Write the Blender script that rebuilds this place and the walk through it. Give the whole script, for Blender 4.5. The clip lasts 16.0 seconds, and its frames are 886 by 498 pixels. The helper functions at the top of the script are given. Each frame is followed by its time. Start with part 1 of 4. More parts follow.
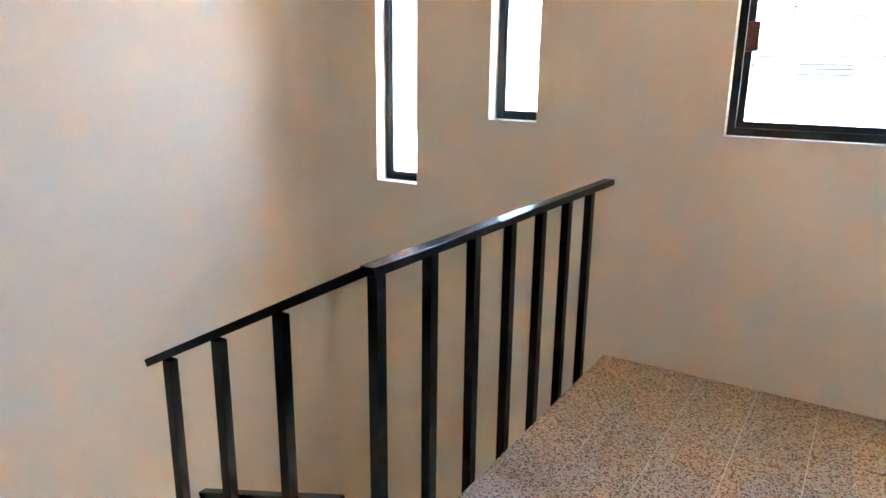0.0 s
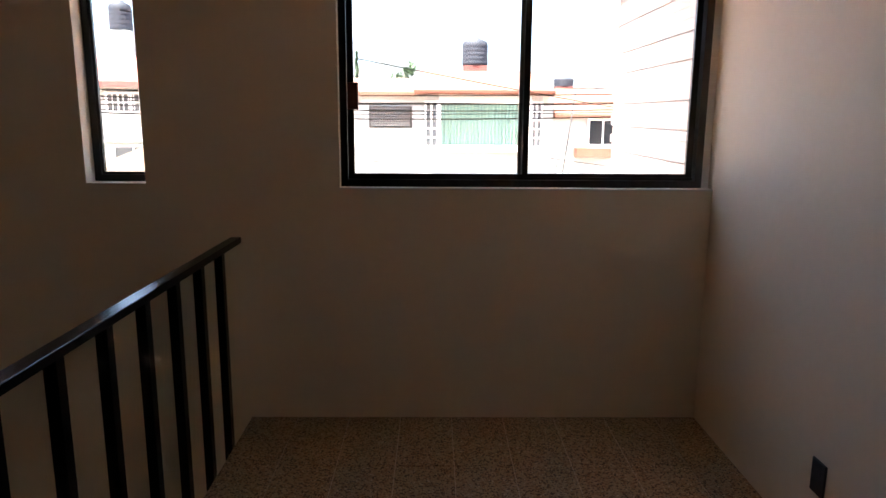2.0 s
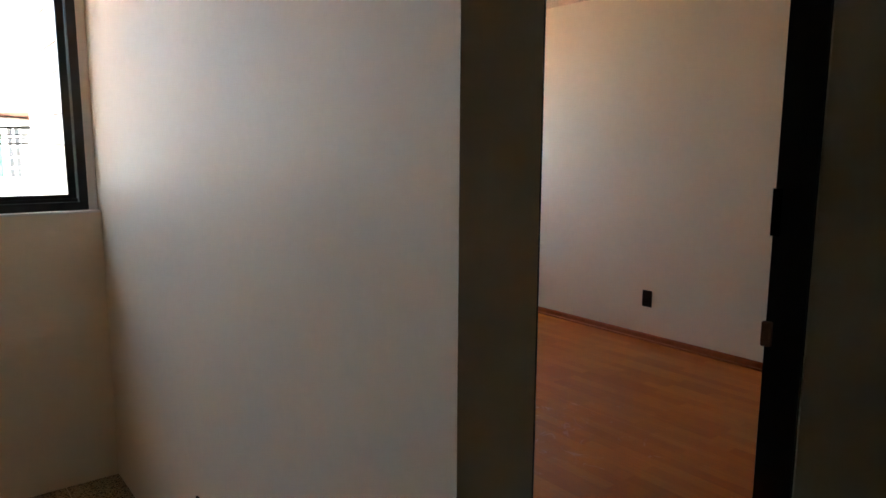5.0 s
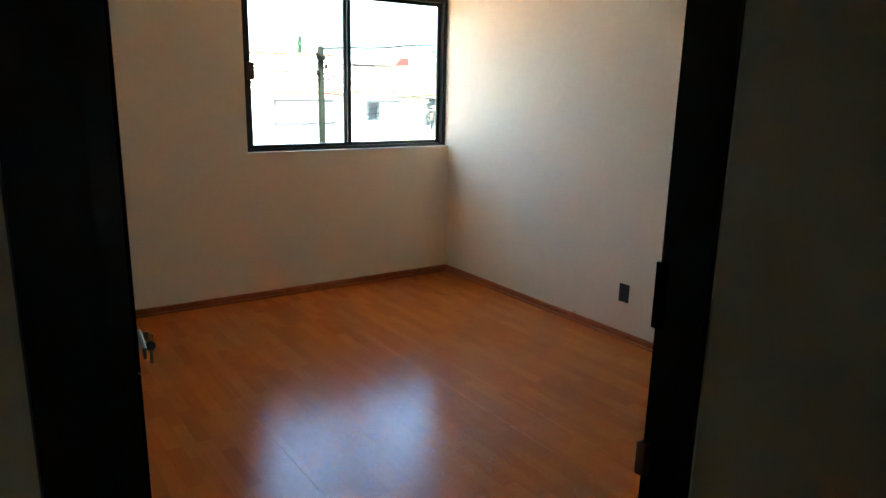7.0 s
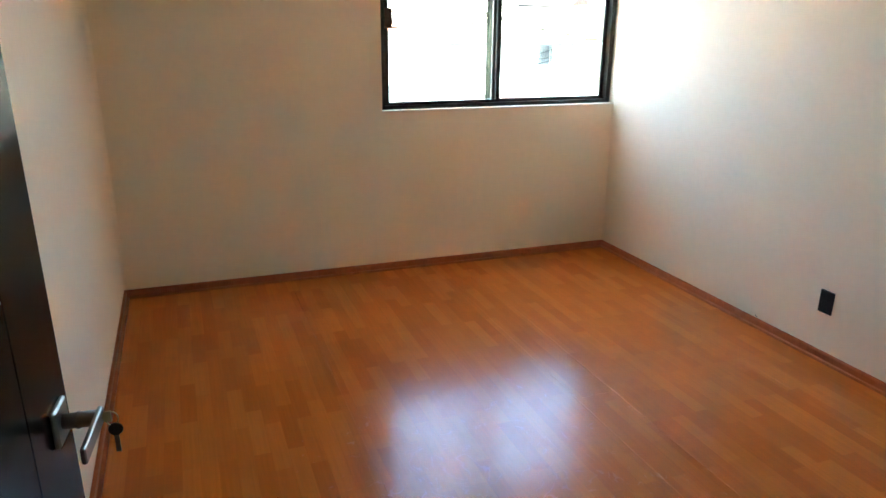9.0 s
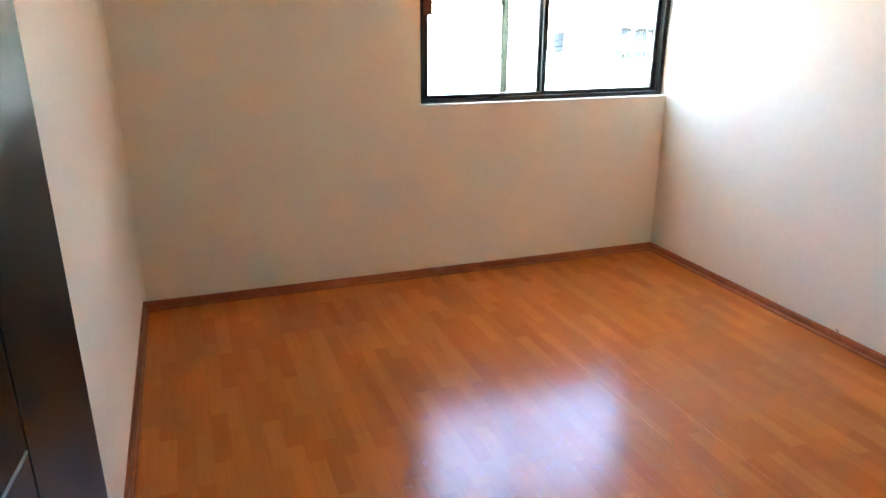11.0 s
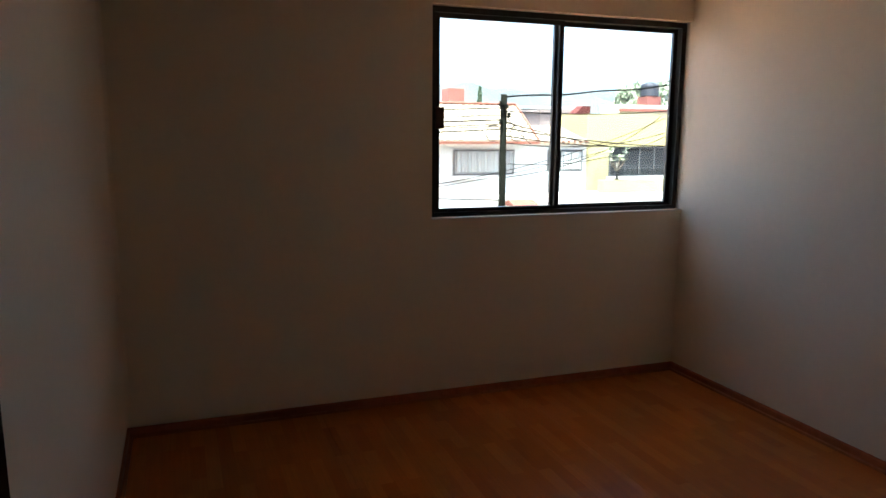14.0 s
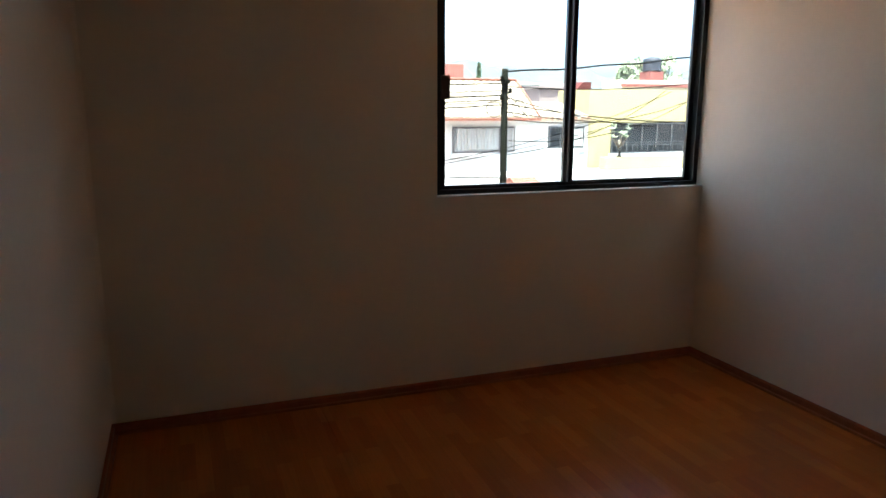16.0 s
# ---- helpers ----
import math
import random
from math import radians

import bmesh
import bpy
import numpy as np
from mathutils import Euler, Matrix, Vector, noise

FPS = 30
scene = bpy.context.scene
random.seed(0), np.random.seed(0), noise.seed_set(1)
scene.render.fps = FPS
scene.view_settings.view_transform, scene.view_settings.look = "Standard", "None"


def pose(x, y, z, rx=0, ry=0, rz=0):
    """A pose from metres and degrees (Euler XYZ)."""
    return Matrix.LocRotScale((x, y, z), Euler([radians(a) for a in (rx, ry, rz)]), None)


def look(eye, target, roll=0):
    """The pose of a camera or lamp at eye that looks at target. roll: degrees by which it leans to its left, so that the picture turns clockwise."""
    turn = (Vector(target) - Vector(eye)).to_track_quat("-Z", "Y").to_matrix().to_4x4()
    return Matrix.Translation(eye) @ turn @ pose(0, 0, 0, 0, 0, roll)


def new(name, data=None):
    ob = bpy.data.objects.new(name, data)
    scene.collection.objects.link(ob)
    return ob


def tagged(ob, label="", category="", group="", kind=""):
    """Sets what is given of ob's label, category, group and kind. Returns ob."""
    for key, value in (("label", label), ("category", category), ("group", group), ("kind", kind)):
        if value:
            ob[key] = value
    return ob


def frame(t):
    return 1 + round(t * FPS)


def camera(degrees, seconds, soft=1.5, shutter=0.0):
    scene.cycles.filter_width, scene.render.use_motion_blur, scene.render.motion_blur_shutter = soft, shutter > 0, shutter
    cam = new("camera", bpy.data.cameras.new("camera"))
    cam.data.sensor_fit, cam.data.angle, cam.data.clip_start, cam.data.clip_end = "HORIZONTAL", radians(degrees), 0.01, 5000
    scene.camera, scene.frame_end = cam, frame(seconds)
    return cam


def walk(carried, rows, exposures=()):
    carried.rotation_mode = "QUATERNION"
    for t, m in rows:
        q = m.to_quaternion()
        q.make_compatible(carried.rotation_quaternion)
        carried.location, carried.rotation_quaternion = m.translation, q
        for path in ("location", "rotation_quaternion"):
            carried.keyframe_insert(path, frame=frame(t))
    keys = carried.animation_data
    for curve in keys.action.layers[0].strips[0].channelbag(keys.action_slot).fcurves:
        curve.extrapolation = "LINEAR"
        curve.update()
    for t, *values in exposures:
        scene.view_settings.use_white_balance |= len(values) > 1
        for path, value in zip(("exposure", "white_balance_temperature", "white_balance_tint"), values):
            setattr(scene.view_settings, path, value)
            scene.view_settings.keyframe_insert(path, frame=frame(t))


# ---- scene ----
cam = camera(65.8, 16.0)

PATH = [
    (0, (-1.116, -3.069, 1.352), (-2.145, -1.431, 0.841), 0.7),
    (0.5, (-1.177, -3.067, 1.373), (-1.883, -1.265, 0.869), 0.5),
    (1, (-1.213, -3.056, 1.406), (-1.566, -1.15, 0.912), 0.3),
    (1.5, (-1.249, -3.042, 1.412), (-1.367, -1.095, 0.969), 0.4),
    (2, (-1.249, -3.046, 1.411), (-1.221, -1.083, 1.027), 0.4),
    (2.5, (-1.24, -3.041, 1.412), (-1.037, -1.082, 1.063), 0.2),
    (3, (-1.192, -3.025, 1.395), (-0.837, -1.084, 1.07), 0.1),
    (3.5, (-1.111, -2.994, 1.386), (-0.536, -1.107, 1.06), 0.0),
    (4, (-0.975, -2.976, 1.366), (-0.056, -1.227, 1.055), 0.1),
    (4.5, (-0.767, -2.904, 1.336), (0.4, -1.307, 1.038), -0.1),
    (5, (-0.608, -2.917, 1.343), (0.62, -1.367, 1.048), 0.3),
    (5.2, (-0.542, -2.911, 1.368), (0.694, -1.368, 1.064), 0.4),
    (7.3, (0.23, -2.75, 1.538), (1.287, -1.132, 1.044), 1.0),
    (7.5, (0.284, -2.678, 1.511), (1.264, -1.021, 1.002), 0.9),
    (8, (0.398, -2.555, 1.52), (1.235, -0.83, 0.951), 0.7),
    (8.5, (0.511, -2.458, 1.573), (1.241, -0.703, 0.95), 0.6),
    (9, (0.581, -2.346, 1.577), (1.258, -0.573, 0.951), 0.4),
    (9.2, (0.573, -2.32, 1.574), (1.238, -0.539, 0.96), -0.1),
    (11.3, (0.486, -1.853, 1.562), (1.15, -0.086, 0.903), 0.2),
    (11.5, (0.504, -1.815, 1.543), (1.187, 0.009, 1.087), -0.1),
    (12, (0.48, -1.818, 1.486), (1.168, 0.056, 1.354), 0.3),
    (12.5, (0.434, -1.793, 1.487), (1.114, 0.085, 1.382), 0.3),
    (13, (0.446, -1.758, 1.502), (1.124, 0.12, 1.389), 0.3),
    (13.5, (0.470, -1.742, 1.505), (1.172, 0.126, 1.367), 0.4),
    (14, (0.477, -1.706, 1.527), (1.182, 0.134, 1.19), 0.4),
    (14.5, (0.471, -1.7, 1.516), (1.177, 0.132, 1.133), 0.2),
    (15, (0.462, -1.676, 1.538), (1.166, 0.152, 1.133), 0.4),
    (15.5, (0.478, -1.609, 1.493), (1.17, 0.225, 1.096), 0.2),
    (16, (0.532, -1.444, 1.489), (1.238, 0.385, 1.091), 0.1),
]
EXPOSURES = [(0, 7.06, 5100, -10), (0.5, 6.86, 5100, -6), (1, 6.11, 5150, -3), (1.5, 4.98, 6300, 3), (2, 3.93, 6400, 3), (2.5, 3.33, 6800, 1), (3, 3.03, 6600, -3), (3.5, 2.86, 6500, -5), (4, 3.03, 6800, -4), (4.5, 3.6, 6400, -7), (5, 4.75, 6200, -9), (5.3, 5.05, 6200, -9), (7.3, 5.01, 5500, -22), (7.5, 5.21, 5500, -22), (8, 5.33, 5500, -22), (8.5, 5.66, 5500, -22), (9, 5.96, 5450, -21), (11.3, 6.4, 5300, -16), (11.5, 6.25, 5300, -16), (12, 5.0, 6000, -5), (12.5, 4.1, 6000, -5), (13, 3.77, 6000, -5), (13.5, 3.55, 6000, -5), (14, 3.35, 5750, -8), (14.5, 3.35, 5750, -8), (15, 3.35, 5750, -8), (15.5, 3.35, 5750, -8), (16, 3.35, 5750, -8)]
walk(cam, [(t, look(eye, target, roll)) for t, eye, target, roll in PATH], EXPOSURES)

# ---------------------------------------------------------------- light
SUN_TO = Vector((-0.20, -0.25, 1.0)).normalized()
world = bpy.data.worlds.new("sky")
scene.world = world
world.use_nodes = True
wn, wl = world.node_tree.nodes, world.node_tree.links
sky = wn.new("ShaderNodeTexSky")
sky.sky_type = "NISHITA"
sky.sun_disc = False
sky.sun_elevation = math.asin(SUN_TO.z)
sky.sun_rotation = math.atan2(SUN_TO.x, SUN_TO.y)
sky.air_density, sky.dust_density, sky.ozone_density = 0.6, 6.0, 2.0
wn["Background"].inputs[1].default_value = 0.15
wl.new(sky.outputs[0], wn["Background"].inputs[0])
sun = new("sun", bpy.data.lights.new("sun", "SUN"))
sun.data.energy, sun.data.angle, sun.data.color = 3.7, radians(1.0), (1.0, 0.95, 0.88)
sun.matrix_world = look(SUN_TO * 40, (0, 0, 0))


# ---------------------------------------------------------------- materials
def material(name, colour, rough=0.6, metal=0.0, grain=0.0, grain_scale=60.0, stain=0.0, stain_scale=2.0, bump=0.0, bump_scale=120.0, spec=0.5, pieces=0.0, relief=0.004):
    """A surface with fine grain, larger stains, relief, and a little change from piece to piece."""
    m = bpy.data.materials.new(name)
    m.use_nodes = True
    n, l = m.node_tree.nodes, m.node_tree.links
    p = n["Principled BSDF"]
    p.inputs["Roughness"].default_value, p.inputs["Metallic"].default_value = rough, metal
    p.inputs["Specular IOR Level"].default_value = spec
    co = n.new("ShaderNodeNewGeometry").outputs["Position"]
    base = n.new("ShaderNodeRGB")
    base.outputs[0].default_value = (*colour, 1)
    out = base.outputs[0]
    for amount, scale, detail in ((grain, grain_scale, 3), (stain, stain_scale, 5)):
        if amount:
            t = n.new("ShaderNodeTexNoise")
            t.inputs["Scale"].default_value, t.inputs["Detail"].default_value = scale, detail
            l.new(co, t.inputs["Vector"])
            r = n.new("ShaderNodeMapRange")
            r.inputs[1].default_value, r.inputs[2].default_value = 0.25, 0.75
            r.inputs[3].default_value, r.inputs[4].default_value = 1 - amount, 1 + amount * 0.4
            l.new(t.outputs[0], r.inputs[0])
            mul = n.new("ShaderNodeMix")
            mul.data_type, mul.blend_type = "RGBA", "MULTIPLY"
            mul.inputs[0].default_value = 1
            l.new(out, mul.inputs[6])
            l.new(r.outputs[0], mul.inputs[7])
            out = mul.outputs[2]
    if pieces:
        info = n.new("ShaderNodeObjectInfo")
        r = n.new("ShaderNodeMapRange")
        r.inputs[3].default_value, r.inputs[4].default_value = 1 - pieces, 1 + pieces * 0.5
        l.new(info.outputs["Random"], r.inputs[0])
        mul = n.new("ShaderNodeMix")
        mul.data_type, mul.blend_type = "RGBA", "MULTIPLY"
        mul.inputs[0].default_value = 1
        l.new(out, mul.inputs[6])
        l.new(r.outputs[0], mul.inputs[7])
        out = mul.outputs[2]
    l.new(out, p.inputs["Base Color"])
    if bump:
        t = n.new("ShaderNodeTexNoise")
        t.inputs["Scale"].default_value, t.inputs["Detail"].default_value = bump_scale, 4
        l.new(co, t.inputs["Vector"])
        b = n.new("ShaderNodeBump")
        b.inputs["Strength"].default_value, b.inputs["Distance"].default_value = bump, relief
        l.new(t.outputs[0], b.inputs["Height"])
        l.new(b.outputs[0], p.inputs["Normal"])
    return m


def glass_material(name, tint=(1, 1, 1)):
    m = bpy.data.materials.new(name)
    m.use_nodes = True
    p = m.node_tree.nodes["Principled BSDF"]
    p.inputs["Base Color"].default_value = (*tint, 1)
    p.inputs["Roughness"].default_value = 0.0
    p.inputs["Transmission Weight"].default_value = 1.0
    p.inputs["IOR"].default_value = 1.45
    return m


def terrazzo_material():
    """Polished cement tile with brown and pale stone chips."""
    m = bpy.data.materials.new("terrazzo")
    m.use_nodes = True
    n, l = m.node_tree.nodes, m.node_tree.links
    p = n["Principled BSDF"]
    p.inputs["Roughness"].default_value = 0.35
    p.inputs["Specular IOR Level"].default_value = 0.3
    geo = n.new("ShaderNodeNewGeometry")
    base = n.new("ShaderNodeRGB")
    base.outputs[0].default_value = (0.41, 0.302, 0.19, 1)
    out = base.outputs[0]
    for scale, limit, colour, blend in ((60, 0.42, (0.30, 0.175, 0.092, 1), "MIX"), (150, 0.34, (0.54, 0.40, 0.265, 1), "MIX"), (95, 0.365, (0.085, 0.046, 0.027, 1), "MIX"), (62, 0.17, (0.66, 0.55, 0.42, 1), "MIX")):
        v = n.new("ShaderNodeTexVoronoi")
        v.inputs["Scale"].default_value = scale
        l.new(geo.outputs["Position"], v.inputs["Vector"])
        noisy = n.new("ShaderNodeTexNoise")
        noisy.inputs["Scale"].default_value = scale * 0.6
        l.new(geo.outputs["Position"], noisy.inputs["Vector"])
        add = n.new("ShaderNodeMath")
        add.operation = "MULTIPLY_ADD"
        add.inputs[1].default_value, add.inputs[2].default_value = 0.5, -0.25
        l.new(noisy.outputs[0], add.inputs[0])
        s2 = n.new("ShaderNodeMath")
        s2.operation = "ADD"
        l.new(v.outputs["Distance"], s2.inputs[0])
        l.new(add.outputs[0], s2.inputs[1])
        lt = n.new("ShaderNodeMapRange")
        lt.inputs[1].default_value, lt.inputs[2].default_value = limit - 0.025, limit + 0.025
        lt.inputs[3].default_value, lt.inputs[4].default_value = 1, 0
        l.new(s2.outputs[0], lt.inputs[0])
        mix = n.new("ShaderNodeMix")
        mix.data_type = "RGBA"
        l.new(lt.outputs[0], mix.inputs[0])
        l.new(out, mix.inputs[6])
        mix.inputs[7].default_value = colour
        out = mix.outputs[2]
    info = n.new("ShaderNodeObjectInfo")
    r = n.new("ShaderNodeMapRange")
    r.inputs[3].default_value, r.inputs[4].default_value = 0.95, 1.03
    l.new(info.outputs["Random"], r.inputs[0])
    mul = n.new("ShaderNodeMix")
    mul.data_type, mul.blend_type = "RGBA", "MULTIPLY"
    mul.inputs[0].default_value = 1
    l.new(out, mul.inputs[6])
    l.new(r.outputs[0], mul.inputs[7])
    l.new(mul.outputs[2], p.inputs["Base Color"])
    return m


def laminate_material():
    """Three-strip beech laminate: strips run along y, each of blocks of changing tone, with grain and dull wiped patches."""
    m = bpy.data.materials.new("laminate")
    m.use_nodes = True
    n, l = m.node_tree.nodes, m.node_tree.links
    p = n["Principled BSDF"]
    geo = n.new("ShaderNodeNewGeometry")
    sep = n.new("ShaderNodeSeparateXYZ")
    l.new(geo.outputs["Position"], sep.inputs[0])
    swap = n.new("ShaderNodeCombineXYZ")
    l.new(sep.outputs["Y"], swap.inputs[0])
    l.new(sep.outputs["X"], swap.inputs[1])
    brick = n.new("ShaderNodeTexBrick")
    brick.offset, brick.offset_frequency, brick.squash = 0.37, 2, 1.0
    brick.inputs["Scale"].default_value = 1.0
    brick.inputs["Brick Width"].default_value, brick.inputs["Row Height"].default_value = 0.33, 0.0645
    brick.inputs["Mortar Size"].default_value, brick.inputs["Bias"].default_value = 0.0004, -0.1
    brick.inputs["Color1"].default_value = (0.51, 0.152, 0.021, 1)
    brick.inputs["Color2"].default_value = (0.395, 0.104, 0.0137, 1)
    brick.inputs["Mortar"].default_value = (0.38, 0.105, 0.015, 1)
    l.new(swap.outputs[0], brick.inputs["Vector"])
    stretch = n.new("ShaderNodeMapping")
    stretch.inputs["Scale"].default_value = (60, 2.2, 1)
    l.new(geo.outputs["Position"], stretch.inputs[0])
    fibre = n.new("ShaderNodeTexNoise")
    fibre.inputs["Scale"].default_value, fibre.inputs["Detail"].default_value = 1.6, 6
    l.new(stretch.outputs[0], fibre.inputs["Vector"])
    r = n.new("ShaderNodeMapRange")
    r.inputs[1].default_value, r.inputs[2].default_value, r.inputs[3].default_value, r.inputs[4].default_value = 0.3, 0.7, 0.92, 1.06
    l.new(fibre.outputs[0], r.inputs[0])
    mul = n.new("ShaderNodeMix")
    mul.data_type, mul.blend_type = "RGBA", "MULTIPLY"
    mul.inputs[0].default_value = 1
    l.new(brick.outputs[0], mul.inputs[6])
    l.new(r.outputs[0], mul.inputs[7])
    l.new(mul.outputs[2], p.inputs["Base Color"])
    # wiped film: dull patches, and thin curled streaks where the polish dried
    smear = n.new("ShaderNodeTexNoise")
    smear.inputs["Scale"].default_value, smear.inputs["Detail"].default_value, smear.inputs["Distortion"].default_value = 7.0, 4, 2.0
    l.new(geo.outputs["Position"], smear.inputs["Vector"])
    rr = n.new("ShaderNodeMapRange")
    rr.inputs[1].default_value, rr.inputs[2].default_value, rr.inputs[3].default_value, rr.inputs[4].default_value = 0.3, 0.7, 0.16, 0.27
    l.new(smear.outputs[0], rr.inputs[0])
    film = n.new("ShaderNodeTexNoise")
    film.inputs["Scale"].default_value, film.inputs["Detail"].default_value, film.inputs["Distortion"].default_value = 3.2, 2, 3.0
    l.new(geo.outputs["Position"], film.inputs["Vector"])
    off = n.new("ShaderNodeMath")
    off.operation = "SUBTRACT"
    off.inputs[1].default_value = 0.52
    l.new(film.outputs[0], off.inputs[0])
    size = n.new("ShaderNodeMath")
    size.operation = "ABSOLUTE"
    l.new(off.outputs[0], size.inputs[0])
    streak = n.new("ShaderNodeMapRange")
    streak.inputs[1].default_value, streak.inputs[2].default_value, streak.inputs[3].default_value, streak.inputs[4].default_value = 0.0, 0.02, 1.0, 0.0
    l.new(size.outputs[0], streak.inputs[0])
    where = n.new("ShaderNodeVectorMath")
    where.operation = "DISTANCE"
    where.inputs[1].default_value = (1.55, -0.55, 0.0)
    l.new(geo.outputs["Position"], where.inputs[0])
    few = n.new("ShaderNodeMapRange")
    few.inputs[1].default_value, few.inputs[2].default_value, few.inputs[3].default_value, few.inputs[4].default_value = 0.35, 0.95, 0.08, 0.0
    l.new(where.outputs["Value"], few.inputs[0])
    rough = n.new("ShaderNodeMath")
    rough.operation = "MULTIPLY_ADD"
    l.new(few.outputs[0], rough.inputs[1])
    l.new(streak.outputs[0], rough.inputs[0])
    l.new(rr.outputs[0], rough.inputs[2])
    l.new(rough.outputs[0], p.inputs["Roughness"])
    p.inputs["Specular IOR Level"].default_value = 0.25
    b = n.new("ShaderNodeBump")
    b.inputs["Strength"].default_value, b.inputs["Distance"].default_value = 0.12, 0.004
    l.new(smear.outputs[0], b.inputs["Height"])
    l.new(b.outputs[0], p.inputs["Normal"])
    return m


def veneer_material():
    m = material("dark_veneer", (0.026, 0.015, 0.010), 0.25, grain=0.0, spec=0.06)
    n, l = m.node_tree.nodes, m.node_tree.links
    p = n["Principled BSDF"]
    geo = n.new("ShaderNodeNewGeometry")
    stretch = n.new("ShaderNodeMapping")
    stretch.inputs["Scale"].default_value = (90, 90, 2.5)
    l.new(geo.outputs["Position"], stretch.inputs[0])
    fibre = n.new("ShaderNodeTexNoise")
    fibre.inputs["Scale"].default_value, fibre.inputs["Detail"].default_value = 1.5, 6
    l.new(stretch.outputs[0], fibre.inputs["Vector"])
    ramp = n.new("ShaderNodeMix")
    ramp.data_type = "RGBA"
    ramp.inputs[6].default_value, ramp.inputs[7].default_value = (0.007, 0.0038, 0.0026, 1), (0.019, 0.0105, 0.0065, 1)
    l.new(fibre.outputs[0], ramp.inputs[0])
    l.new(ramp.outputs[2], p.inputs["Base Color"])
    b = n.new("ShaderNodeBump")
    b.inputs["Strength"].default_value, b.inputs["Distance"].default_value = 0.15, 0.0008
    l.new(fibre.outputs[0], b.inputs["Height"])
    l.new(b.outputs[0], p.inputs["Normal"])
    return m


PAINT = material("wall_paint", (0.855, 0.762, 0.61), 0.55, grain=0.02, grain_scale=25, stain=0.035, stain_scale=1.3, bump=0.12, bump_scale=70)
STUCCO = material("ceiling_stucco", (0.92, 0.76, 0.64), 0.8, grain=0.6, grain_scale=95, stain=0.08, bump=1.0, bump_scale=95, relief=0.02)
CEMENT = material("painted_sill", (0.82, 0.80, 0.77), 0.5, grain=0.03, stain=0.04)
TERRAZZO = terrazzo_material()
GROUT = material("tile_joint", (0.74, 0.62, 0.49), 0.8, grain=0.1)
LAMINATE = laminate_material()
UNDERLAY = material("underlay", (0.10, 0.045, 0.02), 0.8, grain=0.1)
SKIRTING = material("skirting_wood", (0.35, 0.098, 0.025), 0.5, grain=0.18, grain_scale=30, stain=0.12, stain_scale=5, spec=0.15)
ALUMINIUM = material("dark_anodised_aluminium", (0.013, 0.009, 0.007), 0.4, grain=0.1, grain_scale=40, stain=0.1)
LATCH = material("latch_plastic", (0.12, 0.036, 0.022), 0.4, grain=0.05)
IRON = material("black_enamel_iron", (0.004, 0.0038, 0.004), 0.22, grain=0.1, bump=0.05, bump_scale=40, spec=0.22)
VENEER = veneer_material()
FRAME_WOOD = material("dark_frame_wood", (0.012, 0.008, 0.006), 0.35, grain=0.2, grain_scale=20)
NICKEL = material("satin_nickel", (0.26, 0.24, 0.21), 0.42, 1.0, grain=0.05)
BRASS = material("key_brass", (0.62, 0.48, 0.24), 0.3, 1.0, grain=0.05)
KEY_BLACK = material("key_plastic", (0.012, 0.012, 0.012), 0.4, grain=0.05)
SOCKET = material("socket_plastic", (0.014, 0.012, 0.012), 0.42, grain=0.05)
GLASS = glass_material("window_glass")
BRONZE = material("aged_bronze", (0.17, 0.068, 0.034), 0.55, 0.2, grain=0.2, grain_scale=40)
SHADE_GLASS = material("amber_shade", (0.20, 0.10, 0.045), 0.3, grain=0.25, grain_scale=90, bump=0.4, bump_scale=120)
SHADE_WHITE = material("opal_shade", (0.15, 0.13, 0.10), 0.4, grain=0.06, grain_scale=40)
WHITE_WALL = material("white_facade", (0.33, 0.335, 0.325), 0.8, grain=0.04, stain=0.10, stain_scale=0.6)
CREAM_WALL = material("cream_facade", (0.32, 0.30, 0.26), 0.8, grain=0.04, stain=0.10, stain_scale=0.6)
YELLOW_WALL = material("yellow_facade", (0.225, 0.195, 0.088), 0.8, grain=0.04, stain=0.10, stain_scale=0.6)
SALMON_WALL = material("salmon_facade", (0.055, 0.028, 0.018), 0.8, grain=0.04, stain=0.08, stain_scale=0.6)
BRICK_WHITE = material("white_painted_brick", (0.53, 0.505, 0.49), 0.75, grain=0.05, grain_scale=40, stain=0.08, bump=0.4, bump_scale=40, pieces=0.035)
EAVE = material("eave_paint", (0.36, 0.29, 0.25), 0.8, grain=0.05, stain=0.12, stain_scale=1.5)
BRICK_JOINT = material("brick_joint", (0.47, 0.435, 0.41), 0.9, grain=0.1)
ORANGE_ROOF = material("orange_roof_sealer", (0.135, 0.049, 0.028), 0.8, grain=0.06, stain=0.2, stain_scale=0.9)
RED_ROOF = material("red_roof_sealer", (0.125, 0.034, 0.027), 0.8, grain=0.06, stain=0.2, stain_scale=0.9)
ROOF_TILE = material("clay_roof_tile", (0.205, 0.165, 0.118), 0.8, grain=0.1, stain=0.25, stain_scale=1.5)
TANK_BLACK = material("water_tank_plastic", (0.026, 0.028, 0.036), 0.65, grain=0.05, stain=0.1, spec=0.12)
DARK_GLASS = material("dark_window_pane", (0.010, 0.012, 0.015), 0.3, stain=0.15, spec=0.15)
GREY_PANE = material("grey_window_pane", (0.09, 0.095, 0.10), 0.3, stain=0.15, spec=0.2)
GREY_FRAME = material("grey_window_frame", (0.045, 0.047, 0.05), 0.5, grain=0.1, spec=0.2)
